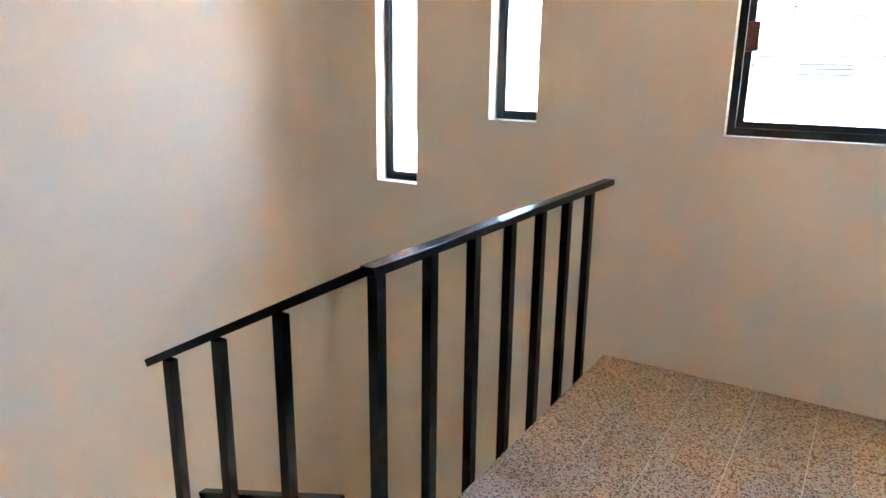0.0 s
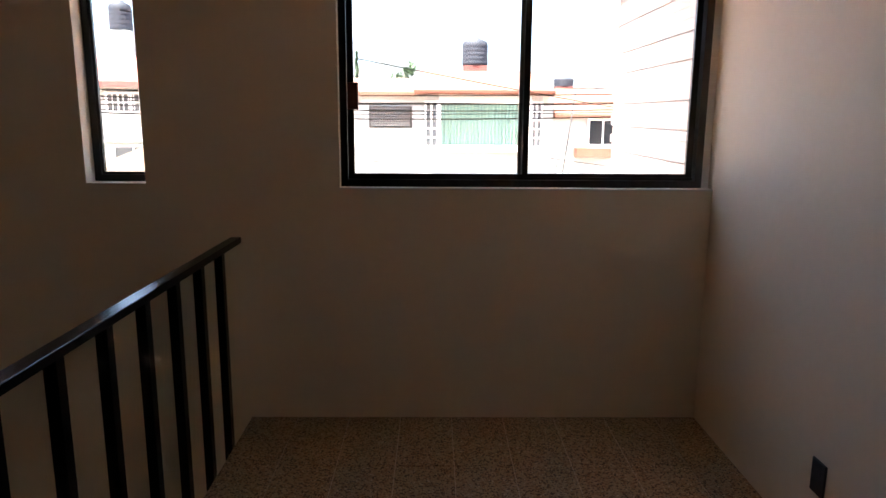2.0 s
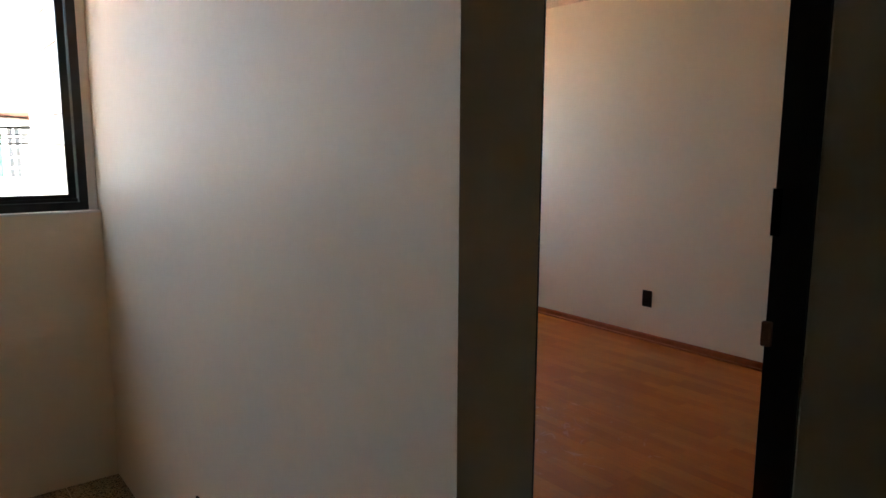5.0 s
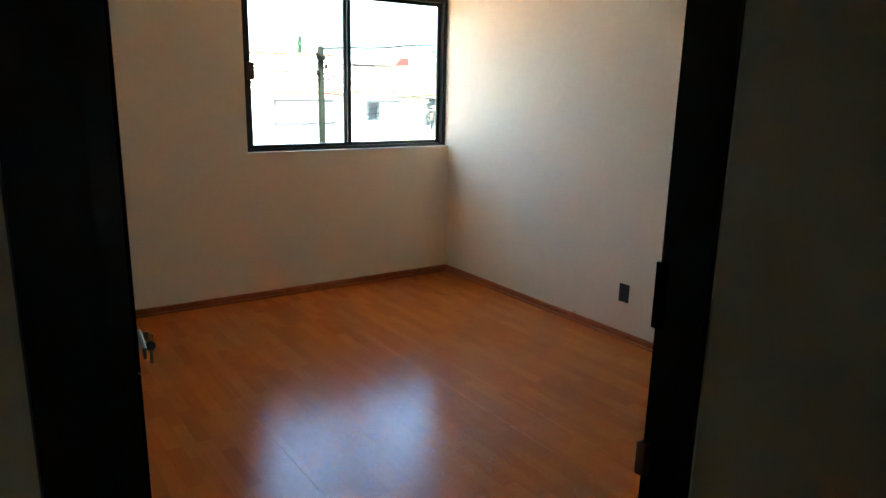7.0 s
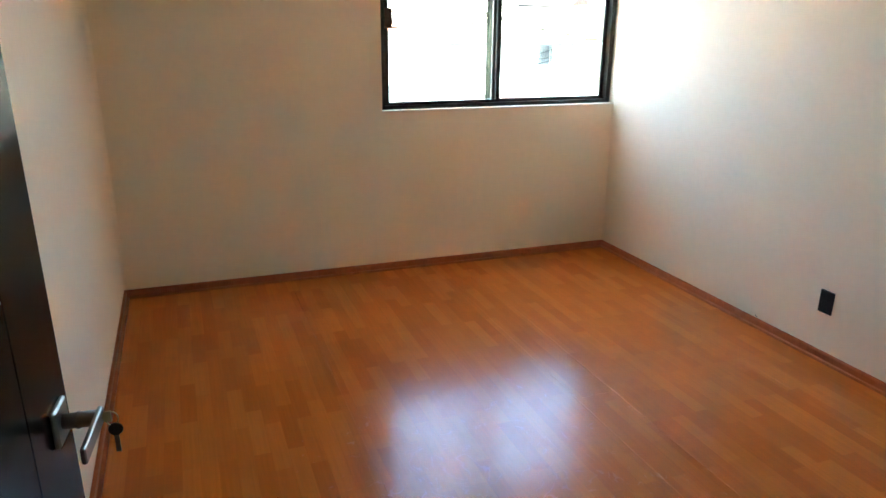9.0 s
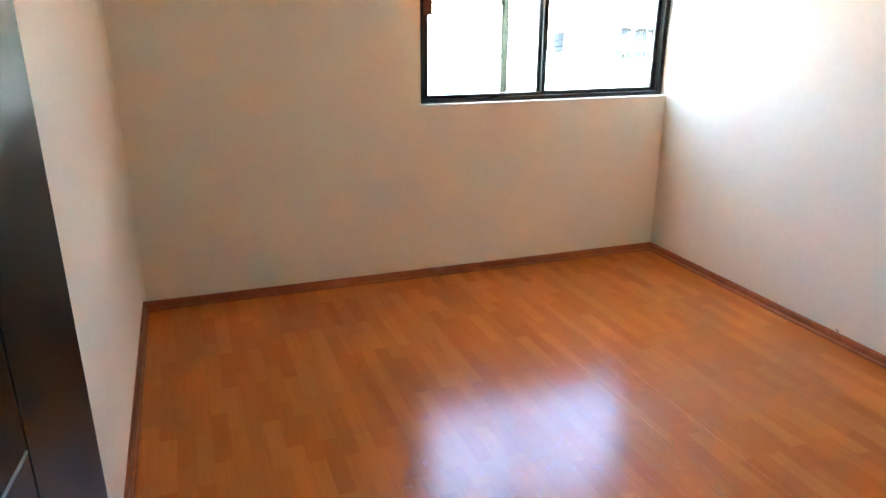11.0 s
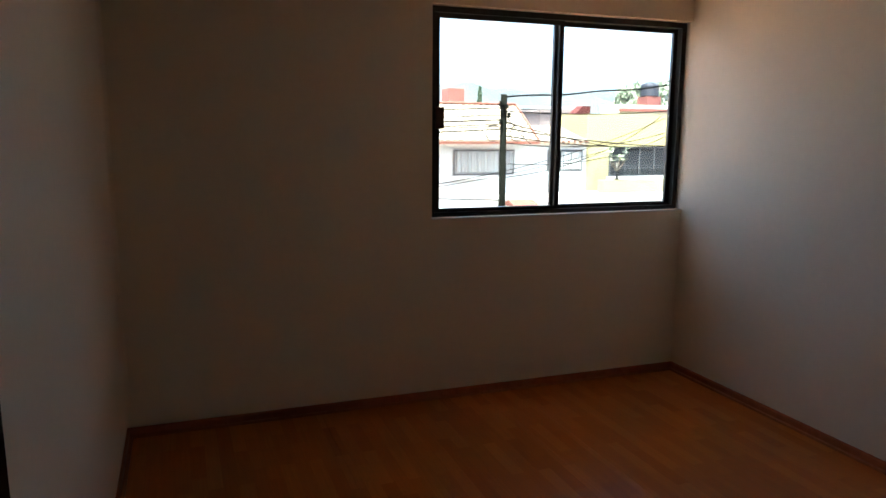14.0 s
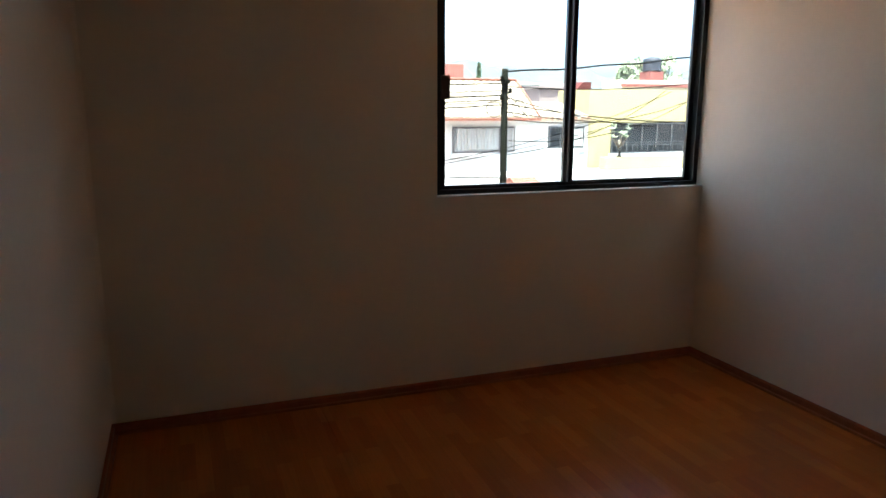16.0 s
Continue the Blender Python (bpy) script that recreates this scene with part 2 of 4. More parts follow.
CISTERN = material("salmon_cistern", (0.15, 0.046, 0.032), 0.8, grain=0.06, stain=0.15, stain_scale=1.5)
LOUVRE = material("louvre_slat", (0.085, 0.08, 0.08), 0.5, grain=0.1, spec=0.2)
CURTAIN_GREEN = material("green_curtain", (0.15, 0.235, 0.195), 0.8, grain=0.08, stain=0.1)
CURTAIN_WHITE = material("white_curtain", (0.24, 0.245, 0.24), 0.8, grain=0.08, stain=0.1)
WHITE_FRAME = material("white_window_frame", (0.78, 0.78, 0.76), 0.5, grain=0.03)
CONCRETE = material("pole_wood", (0.006, 0.0064, 0.005), 1.0, grain=0.3, grain_scale=15, stain=0.3, spec=0.0)
CABLE = material("cable", (0.003, 0.003, 0.003), 1.0, spec=0.0)
RED_BRICK = material("red_hut_brick", (0.055, 0.014, 0.012), 0.9, grain=0.1, stain=0.2, spec=0.15)
RIDGE = material("roof_ridge_clay", (0.12, 0.045, 0.030), 0.8, grain=0.1, stain=0.2, stain_scale=2, spec=0.2)
FAR_PINK = material("far_pink_wall", (0.16, 0.125, 0.115), 0.9, grain=0.05, stain=0.15, stain_scale=1.0)
FAR_GREY = material("far_grey_wall", (0.155, 0.16, 0.16), 0.9, grain=0.05, stain=0.15, stain_scale=1.0)
CONCRETE_GREY = material("street_concrete", (0.30, 0.28, 0.25), 0.9, grain=0.1, stain=0.2, stain_scale=0.7)
ASPHALT = material("street_paving", (0.26, 0.15, 0.095), 0.9, grain=0.2, grain_scale=30, stain=0.2, stain_scale=0.5)
PAVING = material("pavement_concrete", (0.47, 0.225, 0.115), 0.9, grain=0.1, stain=0.2, stain_scale=0.7)
LEAF_PALE = material("pale_leaf", (0.20, 0.23, 0.15), 0.6, grain=0.25, pieces=0.2)
LEAF = material("leaf", (0.05, 0.08, 0.035), 0.6, grain=0.2, pieces=0.2)
BARK = material("bark", (0.06, 0.05, 0.038), 0.9, grain=0.3)
HILL = material("hill_haze", (0.041, 0.046, 0.049), 1.0, grain=0.3, grain_scale=0.12, stain=0.25, stain_scale=0.02)


# ---------------------------------------------------------------- mesh helpers
def box(bm, x0, x1, y0, y1, z0, z1, m=None):
    """Adds a box; m moves it."""
    v = [bm.verts.new(Vector(c)) for c in ((x0, y0, z0), (x1, y0, z0), (x1, y1, z0), (x0, y1, z0), (x0, y0, z1), (x1, y0, z1), (x1, y1, z1), (x0, y1, z1))]
    f = [bm.faces.new([v[i] for i in q]) for q in ((3, 2, 1, 0), (4, 5, 6, 7), (0, 1, 5, 4), (1, 2, 6, 5), (2, 3, 7, 6), (3, 0, 4, 7))]
    if m is not None:
        bmesh.ops.transform(bm, matrix=m, verts=v)
    return f


def boxes(*rows, bevel=0.0):
    bm = bmesh.new()
    for r in rows:
        box(bm, *r)
    if bevel:
        bmesh.ops.bevel(bm, geom=bm.edges[:], offset=bevel, segments=1, affect="EDGES")
    return bm


def tube(bm, points, radius, sides=8, closed=False):
    """Adds a round bar along points; radius is a number or one for each point."""
    pts = [Vector(p) for p in points]
    rings = []
    for i, p in enumerate(pts):
        a = pts[i - 1] if (i or closed) else p
        b = pts[(i + 1) % len(pts)] if (i + 1 < len(pts) or closed) else p
        way = (b - a).normalized()
        side = way.cross(Vector((0, 0, 1)))
        if side.length < 0.05:
            side = way.cross(Vector((1, 0, 0)))
        side.normalize()
        up = side.cross(way)
        r = radius[i] if isinstance(radius, (list, tuple)) else radius
        rings.append([bm.verts.new(p + (side * math.cos(q) + up * math.sin(q)) * r) for q in (2 * math.pi * k / sides for k in range(sides))])
    for i in range(len(rings) if closed else len(rings) - 1):
        a, b = rings[i], rings[(i + 1) % len(rings)]
        for k in range(sides):
            bm.faces.new((a[k], a[(k + 1) % sides], b[(k + 1) % sides], b[k]))
    if not closed:
        bm.faces.new(rings[0][::-1])
        bm.faces.new(rings[-1])


def lathe(bm, profile, sides=20, m=None):
    """Adds a turned body; profile is (radius, height) from one end to the other."""
    rings = []
    made = []
    for r, z in profile:
        ring = [bm.verts.new((r * math.cos(2 * math.pi * k / sides), r * math.sin(2 * math.pi * k / sides), z)) for k in range(sides)]
        rings.append(ring)
        made += ring
    for a, b in zip(rings, rings[1:]):
        for k in range(sides):
            bm.faces.new((a[k], a[(k + 1) % sides], b[(k + 1) % sides], b[k]))
    bm.faces.new(rings[0][::-1])
    bm.faces.new(rings[-1])
    if m is not None:
        bmesh.ops.transform(bm, matrix=m, verts=made)


def solid(bm, outline, depth, axis="y"):
    """Adds a prism: outline of (u, z) pairs, from depth[0] to depth[1] along the axis."""
    put = (lambda u, d, z: (u, d, z)) if axis == "y" else (lambda u, d, z: (d, u, z))
    a = [bm.verts.new(put(u, depth[0], z)) for u, z in outline]
    b = [bm.verts.new(put(u, depth[1], z)) for u, z in outline]
    bm.faces.new(a)
    bm.faces.new(b[::-1])
    for i in range(len(a)):
        j = (i + 1) % len(a)
        bm.faces.new((a[i], b[i], b[j], a[j]))


def pierced(axis, d0, d1, u0, u1, z0, z1, holes):
    """A wall from d0 to d1 thick, with holes (u0, u1, z0, z1) through it; axis is the way along which it is thick."""
    us = sorted({u0, u1, *(min(max(u, u0), u1) for h in holes for u in h[:2])})
    zs = sorted({z0, z1, *(min(max(z, z0), z1) for h in holes for z in h[2:])})
    full = {}
    for i in range(len(us) - 1):
        for k in range(len(zs) - 1):
            cu, cz = (us[i] + us[i + 1]) / 2, (zs[k] + zs[k + 1]) / 2
            full[i, k] = not any(h[0] < cu < h[1] and h[2] < cz < h[3] for h in holes)
    bm = bmesh.new()
    keep = {}

    def v(u, d, z):
        key = (round(u, 5), round(d, 5), round(z, 5))
        if key not in keep:
            keep[key] = bm.verts.new((d, u, z) if axis == "x" else (u, d, z))
        return keep[key]

    for (i, k), on in full.items():
        if not on:
            continue
        a, b, c, e = us[i], us[i + 1], zs[k], zs[k + 1]
        for d in (d0, d1):
            bm.faces.new((v(a, d, c), v(b, d, c), v(b, d, e), v(a, d, e)))
        for (p, q), (s, t) in (((i - 1, k), ((a, c), (a, e))), ((i + 1, k), ((b, c), (b, e))), ((i, k - 1), ((a, c), (b, c))), ((i, k + 1), ((a, e), (b, e)))):
            if not full.get((p, q), False):
                bm.faces.new((v(s[0], d0, s[1]), v(s[0], d1, s[1]), v(t[0], d1, t[1]), v(t[0], d0, t[1])))
    return bm


def mesh_of(name, bm, mat, smooth=False):
    bmesh.ops.recalc_face_normals(bm, faces=bm.faces[:])
    me = bpy.data.meshes.new(name)
    bm.to_mesh(me)
    bm.free()
    me.materials.append(mat)
    if smooth:
        for p in me.polygons:
            p.use_smooth = True
    return me


def part(name, bm, mat, parent, label="", smooth=False):
    """Links a bmesh as one mesh object under a thing or a part."""
    ob = new(name, mesh_of(name, bm, mat, smooth))
    ob.parent = parent
    return tagged(ob, label)


def thing(name, label, category, group="", at=None):
    ob = new(name)
    ob.empty_display_size = 0.1
    if at is not None:
        ob.matrix_basis = at
    return tagged(ob, label, category, group)


def structure(name, bm, mat, label, category):
    return tagged(new(name, mesh_of(name, bm, mat)), label, category, kind="structure")


# ---------------------------------------------------------------- the shell
EAST, NORTH, HALL_N, DOOR_S, LEFT = 3.43, 1.79, 0.0, -2.185, 0.16
TOP = 2.40
SKEW = Matrix.Translation((EAST, NORTH, 0)) @ pose(0, 0, 0, 0, 0, -1.6) @ Matrix.Translation((-EAST, -NORTH, 0))  # the bedroom's window wall is not quite square
STREET = -2.75
# The lowest hole is unseen, added to let light into the stairwell from below.
structure("wall_north_hall", pierced("y", 0.0, 0.15, -4.0, 0.0, STREET, TOP, [(-1.666, 0.0, 1.09, 2.22), (-2.784, -2.523, 1.105, 2.25), (-3.489, -3.219, 0.733, 2.25), (-1.8, -1.2, STREET, -1.0)]), PAINT,
          "off-white painted hall wall with one wide and two narrow windows", "wall")
structure("wall_partition", boxes((0.0, LEFT, DOOR_S, 0.15, STREET, TOP)), PAINT, "off-white painted wall between hall and bedroom", "wall")
structure("wall_bedroom_west", boxes((0.07, LEFT, 0.15, NORTH + 0.24, STREET, TOP)), PAINT, "off-white painted side wall of the bedroom", "wall")
structure("wall_bedroom_north", pierced("y", NORTH, NORTH + 0.15, LEFT - 0.03, EAST + 0.15, STREET, TOP, [(1.766, EAST, 1.052, 2.195)]), PAINT,
          "off-white painted bedroom wall with a sliding window", "wall").matrix_basis = SKEW
structure("wall_bedroom_east", boxes((EAST, EAST + 0.15, DOOR_S, NORTH, STREET, TOP)), PAINT, "off-white painted bedroom wall with a black socket", "wall")
structure("wall_bedroom_south", pierced("y", DOOR_S, -2.09, LEFT, EAST, 0.0, TOP, [(LEFT, 1.128, -0.1, 2.12)]), PAINT,
          "off-white painted wall with the dark bedroom door frame", "wall")
structure("wall_west", boxes((-4.15, -4.0, -7.15, 0.15, STREET, TOP)), PAINT, "off-white painted stairwell wall", "wall")
structure("wall_south", boxes((-4.0, 3.58, -7.15, -7.0, STREET, TOP)), PAINT, "off-white painted wall at the back of the hall", "wall")
structure("wall_corridor_east", boxes((EAST, 3.58, -7.0, DOOR_S, STREET, TOP)), PAINT, "off-white painted wall at the end of the corridor", "wall")
structure("ceiling_hall", boxes((-4.15, -0.212, -7.15, 0.47, TOP, TOP + 0.2), (-0.212, 0.0, -7.15, DOOR_S + 0.14, TOP, TOP + 0.2), (0.0, 3.58, -7.15, DOOR_S + 0.14, TOP, TOP + 0.2)), STUCCO, "rough stucco hall ceiling", "ceiling")
structure("ceiling_bedroom", boxes((-0.21, 3.75, DOOR_S + 0.14, 2.15, TOP, TOP + 0.2)), STUCCO, "rough popcorn stucco bedroom ceiling", "ceiling")
structure("slab_hall", boxes((-2.106, 0.0, -7.0, 0.0, -0.22, -0.003), (0.0, EAST, -7.0, DOOR_S, -0.22, -0.003), (-4.0, -2.106, -7.0, -2.75, -0.22, -0.003)), GROUT, "hall floor slab with pale tile joints", "floor")
structure("slab_bedroom", boxes((LEFT, EAST, DOOR_S, NORTH + 0.12, -0.22, -0.009)), UNDERLAY, "bedroom floor base under the laminate", "floor")
structure("floor_lower", boxes((-4.0, EAST, -7.0, NORTH, STREET - 0.1, STREET)), TERRAZZO, "terrazzo floor at the foot of the stairs", "floor")

def cove(name, x, y, z, ax, ay, length, r, label):
    """A rounded plaster fillet in a corner; ax and ay point out of the corner, length runs along the third way."""
    ax, ay = Vector(ax), Vector(ay)
    way = ax.cross(ay)
    bm = bmesh.new()
    rows = []
    for d in (0.0, length):
        o = Vector((x, y, z)) + way * d
        rows.append([bm.verts.new(o + ax * (r - r * math.sin(q)) + ay * (r - r * math.cos(q))) for q in (math.pi / 2 * k / 10 for k in range(11))])
    a, b = rows
    for i in range(10):
        bm.faces.new((a[i], a[i + 1], b[i + 1], b[i]))
    ob = structure(name, bm, PAINT, label, "plaster")
    for p in ob.data.polygons:
        p.use_smooth = len(p.vertices) == 4


cove("trim_cove_stairwell", -4.0, 0.0, TOP, (1, 0, 0), (0, -1, 0), TOP - STREET, 0.16, "rounded off-white plaster corner of the stairwell")
# This bedroom fillet is added to mimic the soft shading where the walls meet.
cove("trim_cove_northwest", LEFT, NORTH + 0.098, TOP, (1, 0, 0), (0, -1, 0), TOP - 0.06, 0.045, "off-white fillet added for the soft shading of the bedroom corner")

# bedroom skirting: a plank with a stepped, rounded top
def skirting(name, x0, y0, x1, y1):
    way = Vector((x1 - x0, y1 - y0, 0))
    n = Vector((0, 0, 1)).cross(way).normalized()
    bm = bmesh.new()
    profile = ((0, 0.0), (0.026, 0.0), (0.026, 0.007), (0.023, 0.012), (0.014, 0.013), (0.012, 0.015), (0.012, 0.040), (0.008, 0.047), (0.003, 0.050), (0, 0.050))
    a = [bm.verts.new(Vector((x0, y0, z)) + n * d) for d, z in profile]
    b = [bm.verts.new(Vector((x1, y1, z)) + n * d) for d, z in profile]
    bm.faces.new(a)
    bm.faces.new(b[::-1])
    for i in range(len(a)):
        j = (i + 1) % len(a)
        bm.faces.new((a[i], b[i], b[j], a[j]))
    return structure(name, bm, SKIRTING, "reddish brown wooden skirting board", "skirting")


skirting("baseboard_north", EAST, NORTH, LEFT, NORTH).matrix_basis = SKEW
skirting("baseboard_east", EAST, -2.09, EAST, NORTH)
skirting("baseboard_west", LEFT, NORTH + 0.097, LEFT, -2.085)
skirting("baseboard_south", 1.13, -2.09, EAST, -2.09)


# ---------------------------------------------------------------- windows
def sliding_window(name, x0, x1, y, z0, z1, mullion, label, latch, low=0.031, rail=0.028):
    """A two-leaf aluminium window: outer frame, two sashes that overlap at the meeting stile, panes, latch."""
    w = tagged(new(name), label, "window", kind="structure")
    f = 0.031
    part("window_frame", boxes((x0, x0 + f, y, y + 0.07, z0, z1), (x1 - f, x1, y, y + 0.07, z0, z1), (x0 + f, x1 - f, y, y + 0.07, z0, z0 + low), (x0 + f, x1 - f, y, y + 0.07, z1 - f, z1)), ALUMINIUM, w)
    a, b, c, d = x0 + f, x1 - f, z0 + low, z1 - f
    part("track", boxes((a, b, y + 0.030, y + 0.036, c, c + 0.012)), ALUMINIUM, w)
    s = 0.028
    for k, (u0, u1, yy) in enumerate(((a + 0.002, mullion + 0.022, y + 0.006), (mullion - 0.022, b - 0.002, y + 0.040))):
        sash = part("sash", boxes((u0, u0 + s, yy, yy + 0.022, c + 0.002, d - 0.002), (u1 - s, u1, yy, yy + 0.022, c + 0.002, d - 0.002),
                                  (u0 + s, u1 - s, yy, yy + 0.022, c + 0.002, c + rail), (u0 + s, u1 - s, yy, yy + 0.022, d - s, d - 0.002)), ALUMINIUM, w)
        pane = part("pane", boxes((u0 + s - 0.004, u1 - s + 0.004, yy + 0.009, yy + 0.013, c + rail - 0.004, d - s + 0.004)), GLASS, sash)
        pane.visible_shadow = False
    part("latch", boxes((a + 0.004, a + 0.052, y - 0.012, y + 0.005, z0 + latch, z0 + latch + 0.118), bevel=0.003), LATCH, w, "reddish brown plastic latch")
    return w


def slit_window(name, x0, x1, y, z0, z1):
    w = tagged(new(name), "narrow fixed window with a dark aluminium frame", "window", kind="structure")
    f = 0.03
    part("window_frame", boxes((x0, x0 + f, y, y + 0.05, z0, z1), (x1 - f, x1, y, y + 0.05, z0, z1), (x0 + f, x1 - f, y, y + 0.05, z0, z0 + f), (x0 + f, x1 - f, y, y + 0.05, z1 - f, z1)), ALUMINIUM, w)
    part("bead", boxes((x0 + f, x0 + f + 0.010, y + 0.012, y + 0.03, z0 + f, z1 - f), (x1 - f - 0.010, x1 - f, y + 0.012, y + 0.03, z0 + f, z1 - f), (x0 + f + 0.010, x1 - f - 0.010, y + 0.012, y + 0.03, z0 + f, z0 + f + 0.012)), ALUMINIUM, w)
    pane = part("pane", boxes((x0 + f, x1 - f, y + 0.032, y + 0.036, z0 + f, z1 - f)), GLASS, w)
    pane.visible_shadow = False


sliding_window("window_1", -1.666, -0.032, 0.055, 1.092, 2.218, -0.845, "two-leaf sliding window in dark brown aluminium", 0.34)
slit_window("window_2", -2.784, -2.523, 0.085, 1.107, 2.248)
slit_window("window_3", -3.489, -3.219, 0.085, 0.735, 2.248)
sliding_window("window_4", 1.766, EAST - 0.004, NORTH + 0.05, 1.054, 2.193, 2.562, "two-leaf sliding window in dark brown aluminium", 0.49, 0.024, 0.022).matrix_basis = SKEW

structure("window_reveal_hall", boxes((-0.032, -0.0005, 0.052, 0.1495, 1.0915, 2.2195)), CEMENT, "white plaster reveal beside the hall window", "reveal")
for name, x0, x1, y, z, turn in (("window_sill_hall", -1.666, -0.002, 0.0, 1.09, Matrix()), ("window_sill_bedroom", 1.766, EAST - 0.002, NORTH, 1.052, SKEW)):
    structure(name, boxes((x0 - 0.004, x1, y - 0.004, y + 0.05, z - 0.006, z + 0.0015)), CEMENT, "white painted narrow window sill", "sill").matrix_basis = turn

# ---------------------------------------------------------------- door frame and door
frame_1 = tagged(new("door_frame"), "dark wooden door frame of the bedroom", "door frame", kind="structure")
part("jamb", boxes((LEFT + 0.002, LEFT + 0.007, DOOR_S + 0.003, -2.112, 0.0, 2.10), (LEFT + 0.002, 0.232, -2.112, -2.087, 0.0, 2.10)), FRAME_WOOD, frame_1)
part("jamb", boxes((1.113, 1.126, DOOR_S + 0.003, -2.087, 0.0, 2.10)), FRAME_WOOD, frame_1)
part("head", boxes((LEFT + 0.002, 1.126, DOOR_S + 0.003, -2.087, 2.102, 2.118)), FRAME_WOOD, frame_1)
part("strike_plate", boxes((1.105, 1.1125, -2.105, -2.083, 1.125, 1.245), bevel=0.001), IRON, frame_1)
part("latch_plate", boxes((1.095, 1.1125, -2.108, -2.083, 0.84, 0.905), bevel=0.003), BRONZE, frame_1)

HINGE = pose(0.266, -2.083, 0.0, 0, 0, -6.2)
door = thing("door", "dark brown wood-veneer door standing open into the bedroom, keys in its lever", "door", at=HINGE)
W, H, E = 0.875, 2.06, 0.04
part("core", boxes((-E + 0.004, -0.004, 0.002, W - 0.002, 0.012, H - 0.002)), FRAME_WOOD, door)
for face in ((-0.004, 0.0), (-E, -E + 0.004)):
    part("stile", boxes((*face, W - 0.172, W, 0.010, H)), VENEER, door)
    part("panel", boxes((*face, 0.0, W - 0.176, 1.236, H)), VENEER, door)
    part("panel", boxes((*face, 0.0, W - 0.176, 0.010, 1.231)), VENEER, door)

for face in ((-0.0025, 0.0004), (-E - 0.0004, -E + 0.0025)):
    part("inlay", boxes((*face, 0.002, W - 0.177, 1.232, 1.235)), NICKEL, door, "thin metal inlay strip")

HZ, HY = 0.987, W - 0.062
rose = part("rosette", boxes((0.0, 0.009, HY - 0.031, HY + 0.031, HZ - 0.031, HZ + 0.031), bevel=0.003), NICKEL, door, "square satin nickel rosette")
bm = bmesh.new()
lathe(bm, ((0.0125, 0.008), (0.0125, 0.028), (0.0138, 0.029), (0.0138, 0.032), (0.0125, 0.033), (0.0125, 0.057)), 16, Matrix.Translation((0, HY, HZ)) @ pose(0, 0, 0, 0, 90, 0))
part("neck", bm, NICKEL, door, "", True)
part("lever", boxes((0.056, 0.064, HY - 0.108, HY + 0.014, HZ - 0.013, HZ + 0.013), bevel=0.002), NICKEL, door, "flat satin nickel lever")
keys = thing("keys", "bunch of two keys on a ring hanging in the door lever", "keys", at=HINGE)
part("key", boxes((0.064, 0.066, HY - 0.001, HY + 0.001, HZ - 0.005, HZ + 0.005), (0.066, 0.077, HY - 0.0015, HY + 0.0015, HZ - 0.009, HZ + 0.009)), BRASS, keys, "brass key in the lock")
bm = bmesh.new()
tube(bm, [(0.077 + 0.009 * math.cos(q), HY + 0.002, HZ - 0.006 + 0.012 * math.sin(q)) for q in (2 * math.pi * k / 20 for k in range(20))], 0.0011, 6, True)
part("ring", bm, BRASS, keys, "thin split ring", True)
bm = bmesh.new()
lathe(bm, ((0.003, -0.002), (0.0105, -0.002), (0.0115, 0.0), (0.0105, 0.002), (0.003, 0.002)), 14, Matrix.Translation((0.080, HY + 0.002, HZ - 0.025)) @ pose(0, 0, 0, 90, 0, 0))
part("key_head", bm, KEY_BLACK, keys, "black plastic key head")
part("key_blade", boxes((0.0765, 0.0835, HY + 0.001, HY + 0.003, HZ - 0.066, HZ - 0.034)), NICKEL, keys)


# ---------------------------------------------------------------- sockets
def socket(name, x, y, z, side, label):
    """A blank-faced socket plate; side is the way it faces along x."""
    s = thing(name, label, "socket", "wall sockets", pose(x, y, z, 0, 0, 0 if side > 0 else 180))
    part("plate", boxes((0.0, 0.008, -0.039, 0.039, -0.058, 0.058), bevel=0.003), SOCKET, s)
    part("outlet", boxes((0.008, 0.010, -0.020, 0.020, 0.006, 0.036), bevel=0.001), SOCKET, s)
    part("outlet", boxes((0.008, 0.010, -0.020, 0.020, -0.036, -0.006), bevel=0.001), SOCKET, s)


socket("wall_socket", 0.0, -1.035, 0.27, -1, "black plastic double socket low on the hall wall")
socket("wall_socket", EAST, -0.128, 0.30, -1, "black plastic double socket low on the bedroom wall")

hook = thing("ceiling_hook", "small dark metal hook at the top of the wall", "hook", at=SKEW @ pose(1.60, NORTH, 2.385))
bm = bmesh.new()
tube(bm, [(0, 0.01, 0), (0, -0.012, 0), (0, -0.020, -0.006), (0, -0.018, -0.016), (0, -0.008, -0.018)], 0.0028, 6)
part("bent_wire", bm, IRON, hook)
bm = bmesh.new()
lathe(bm, ((0.002, 0.0), (0.007, 0.001), (0.006, 0.003), (0.002, 0.004)), 10, pose(0, 0, 0, 90, 0, 0))
part("plate", bm, IRON, hook)
nail = thing("bent_nail", "small bent nail on the skirting board", "nail", at=pose(EAST, 0.27, 0.052))
bm = bmesh.new()
tube(bm, [(0.004, 0, 0.0), (-0.006, 0, 0.008), (-0.009, 0.006, 0.016)], 0.0022, 6)
part("shank", bm, IRON, nail)

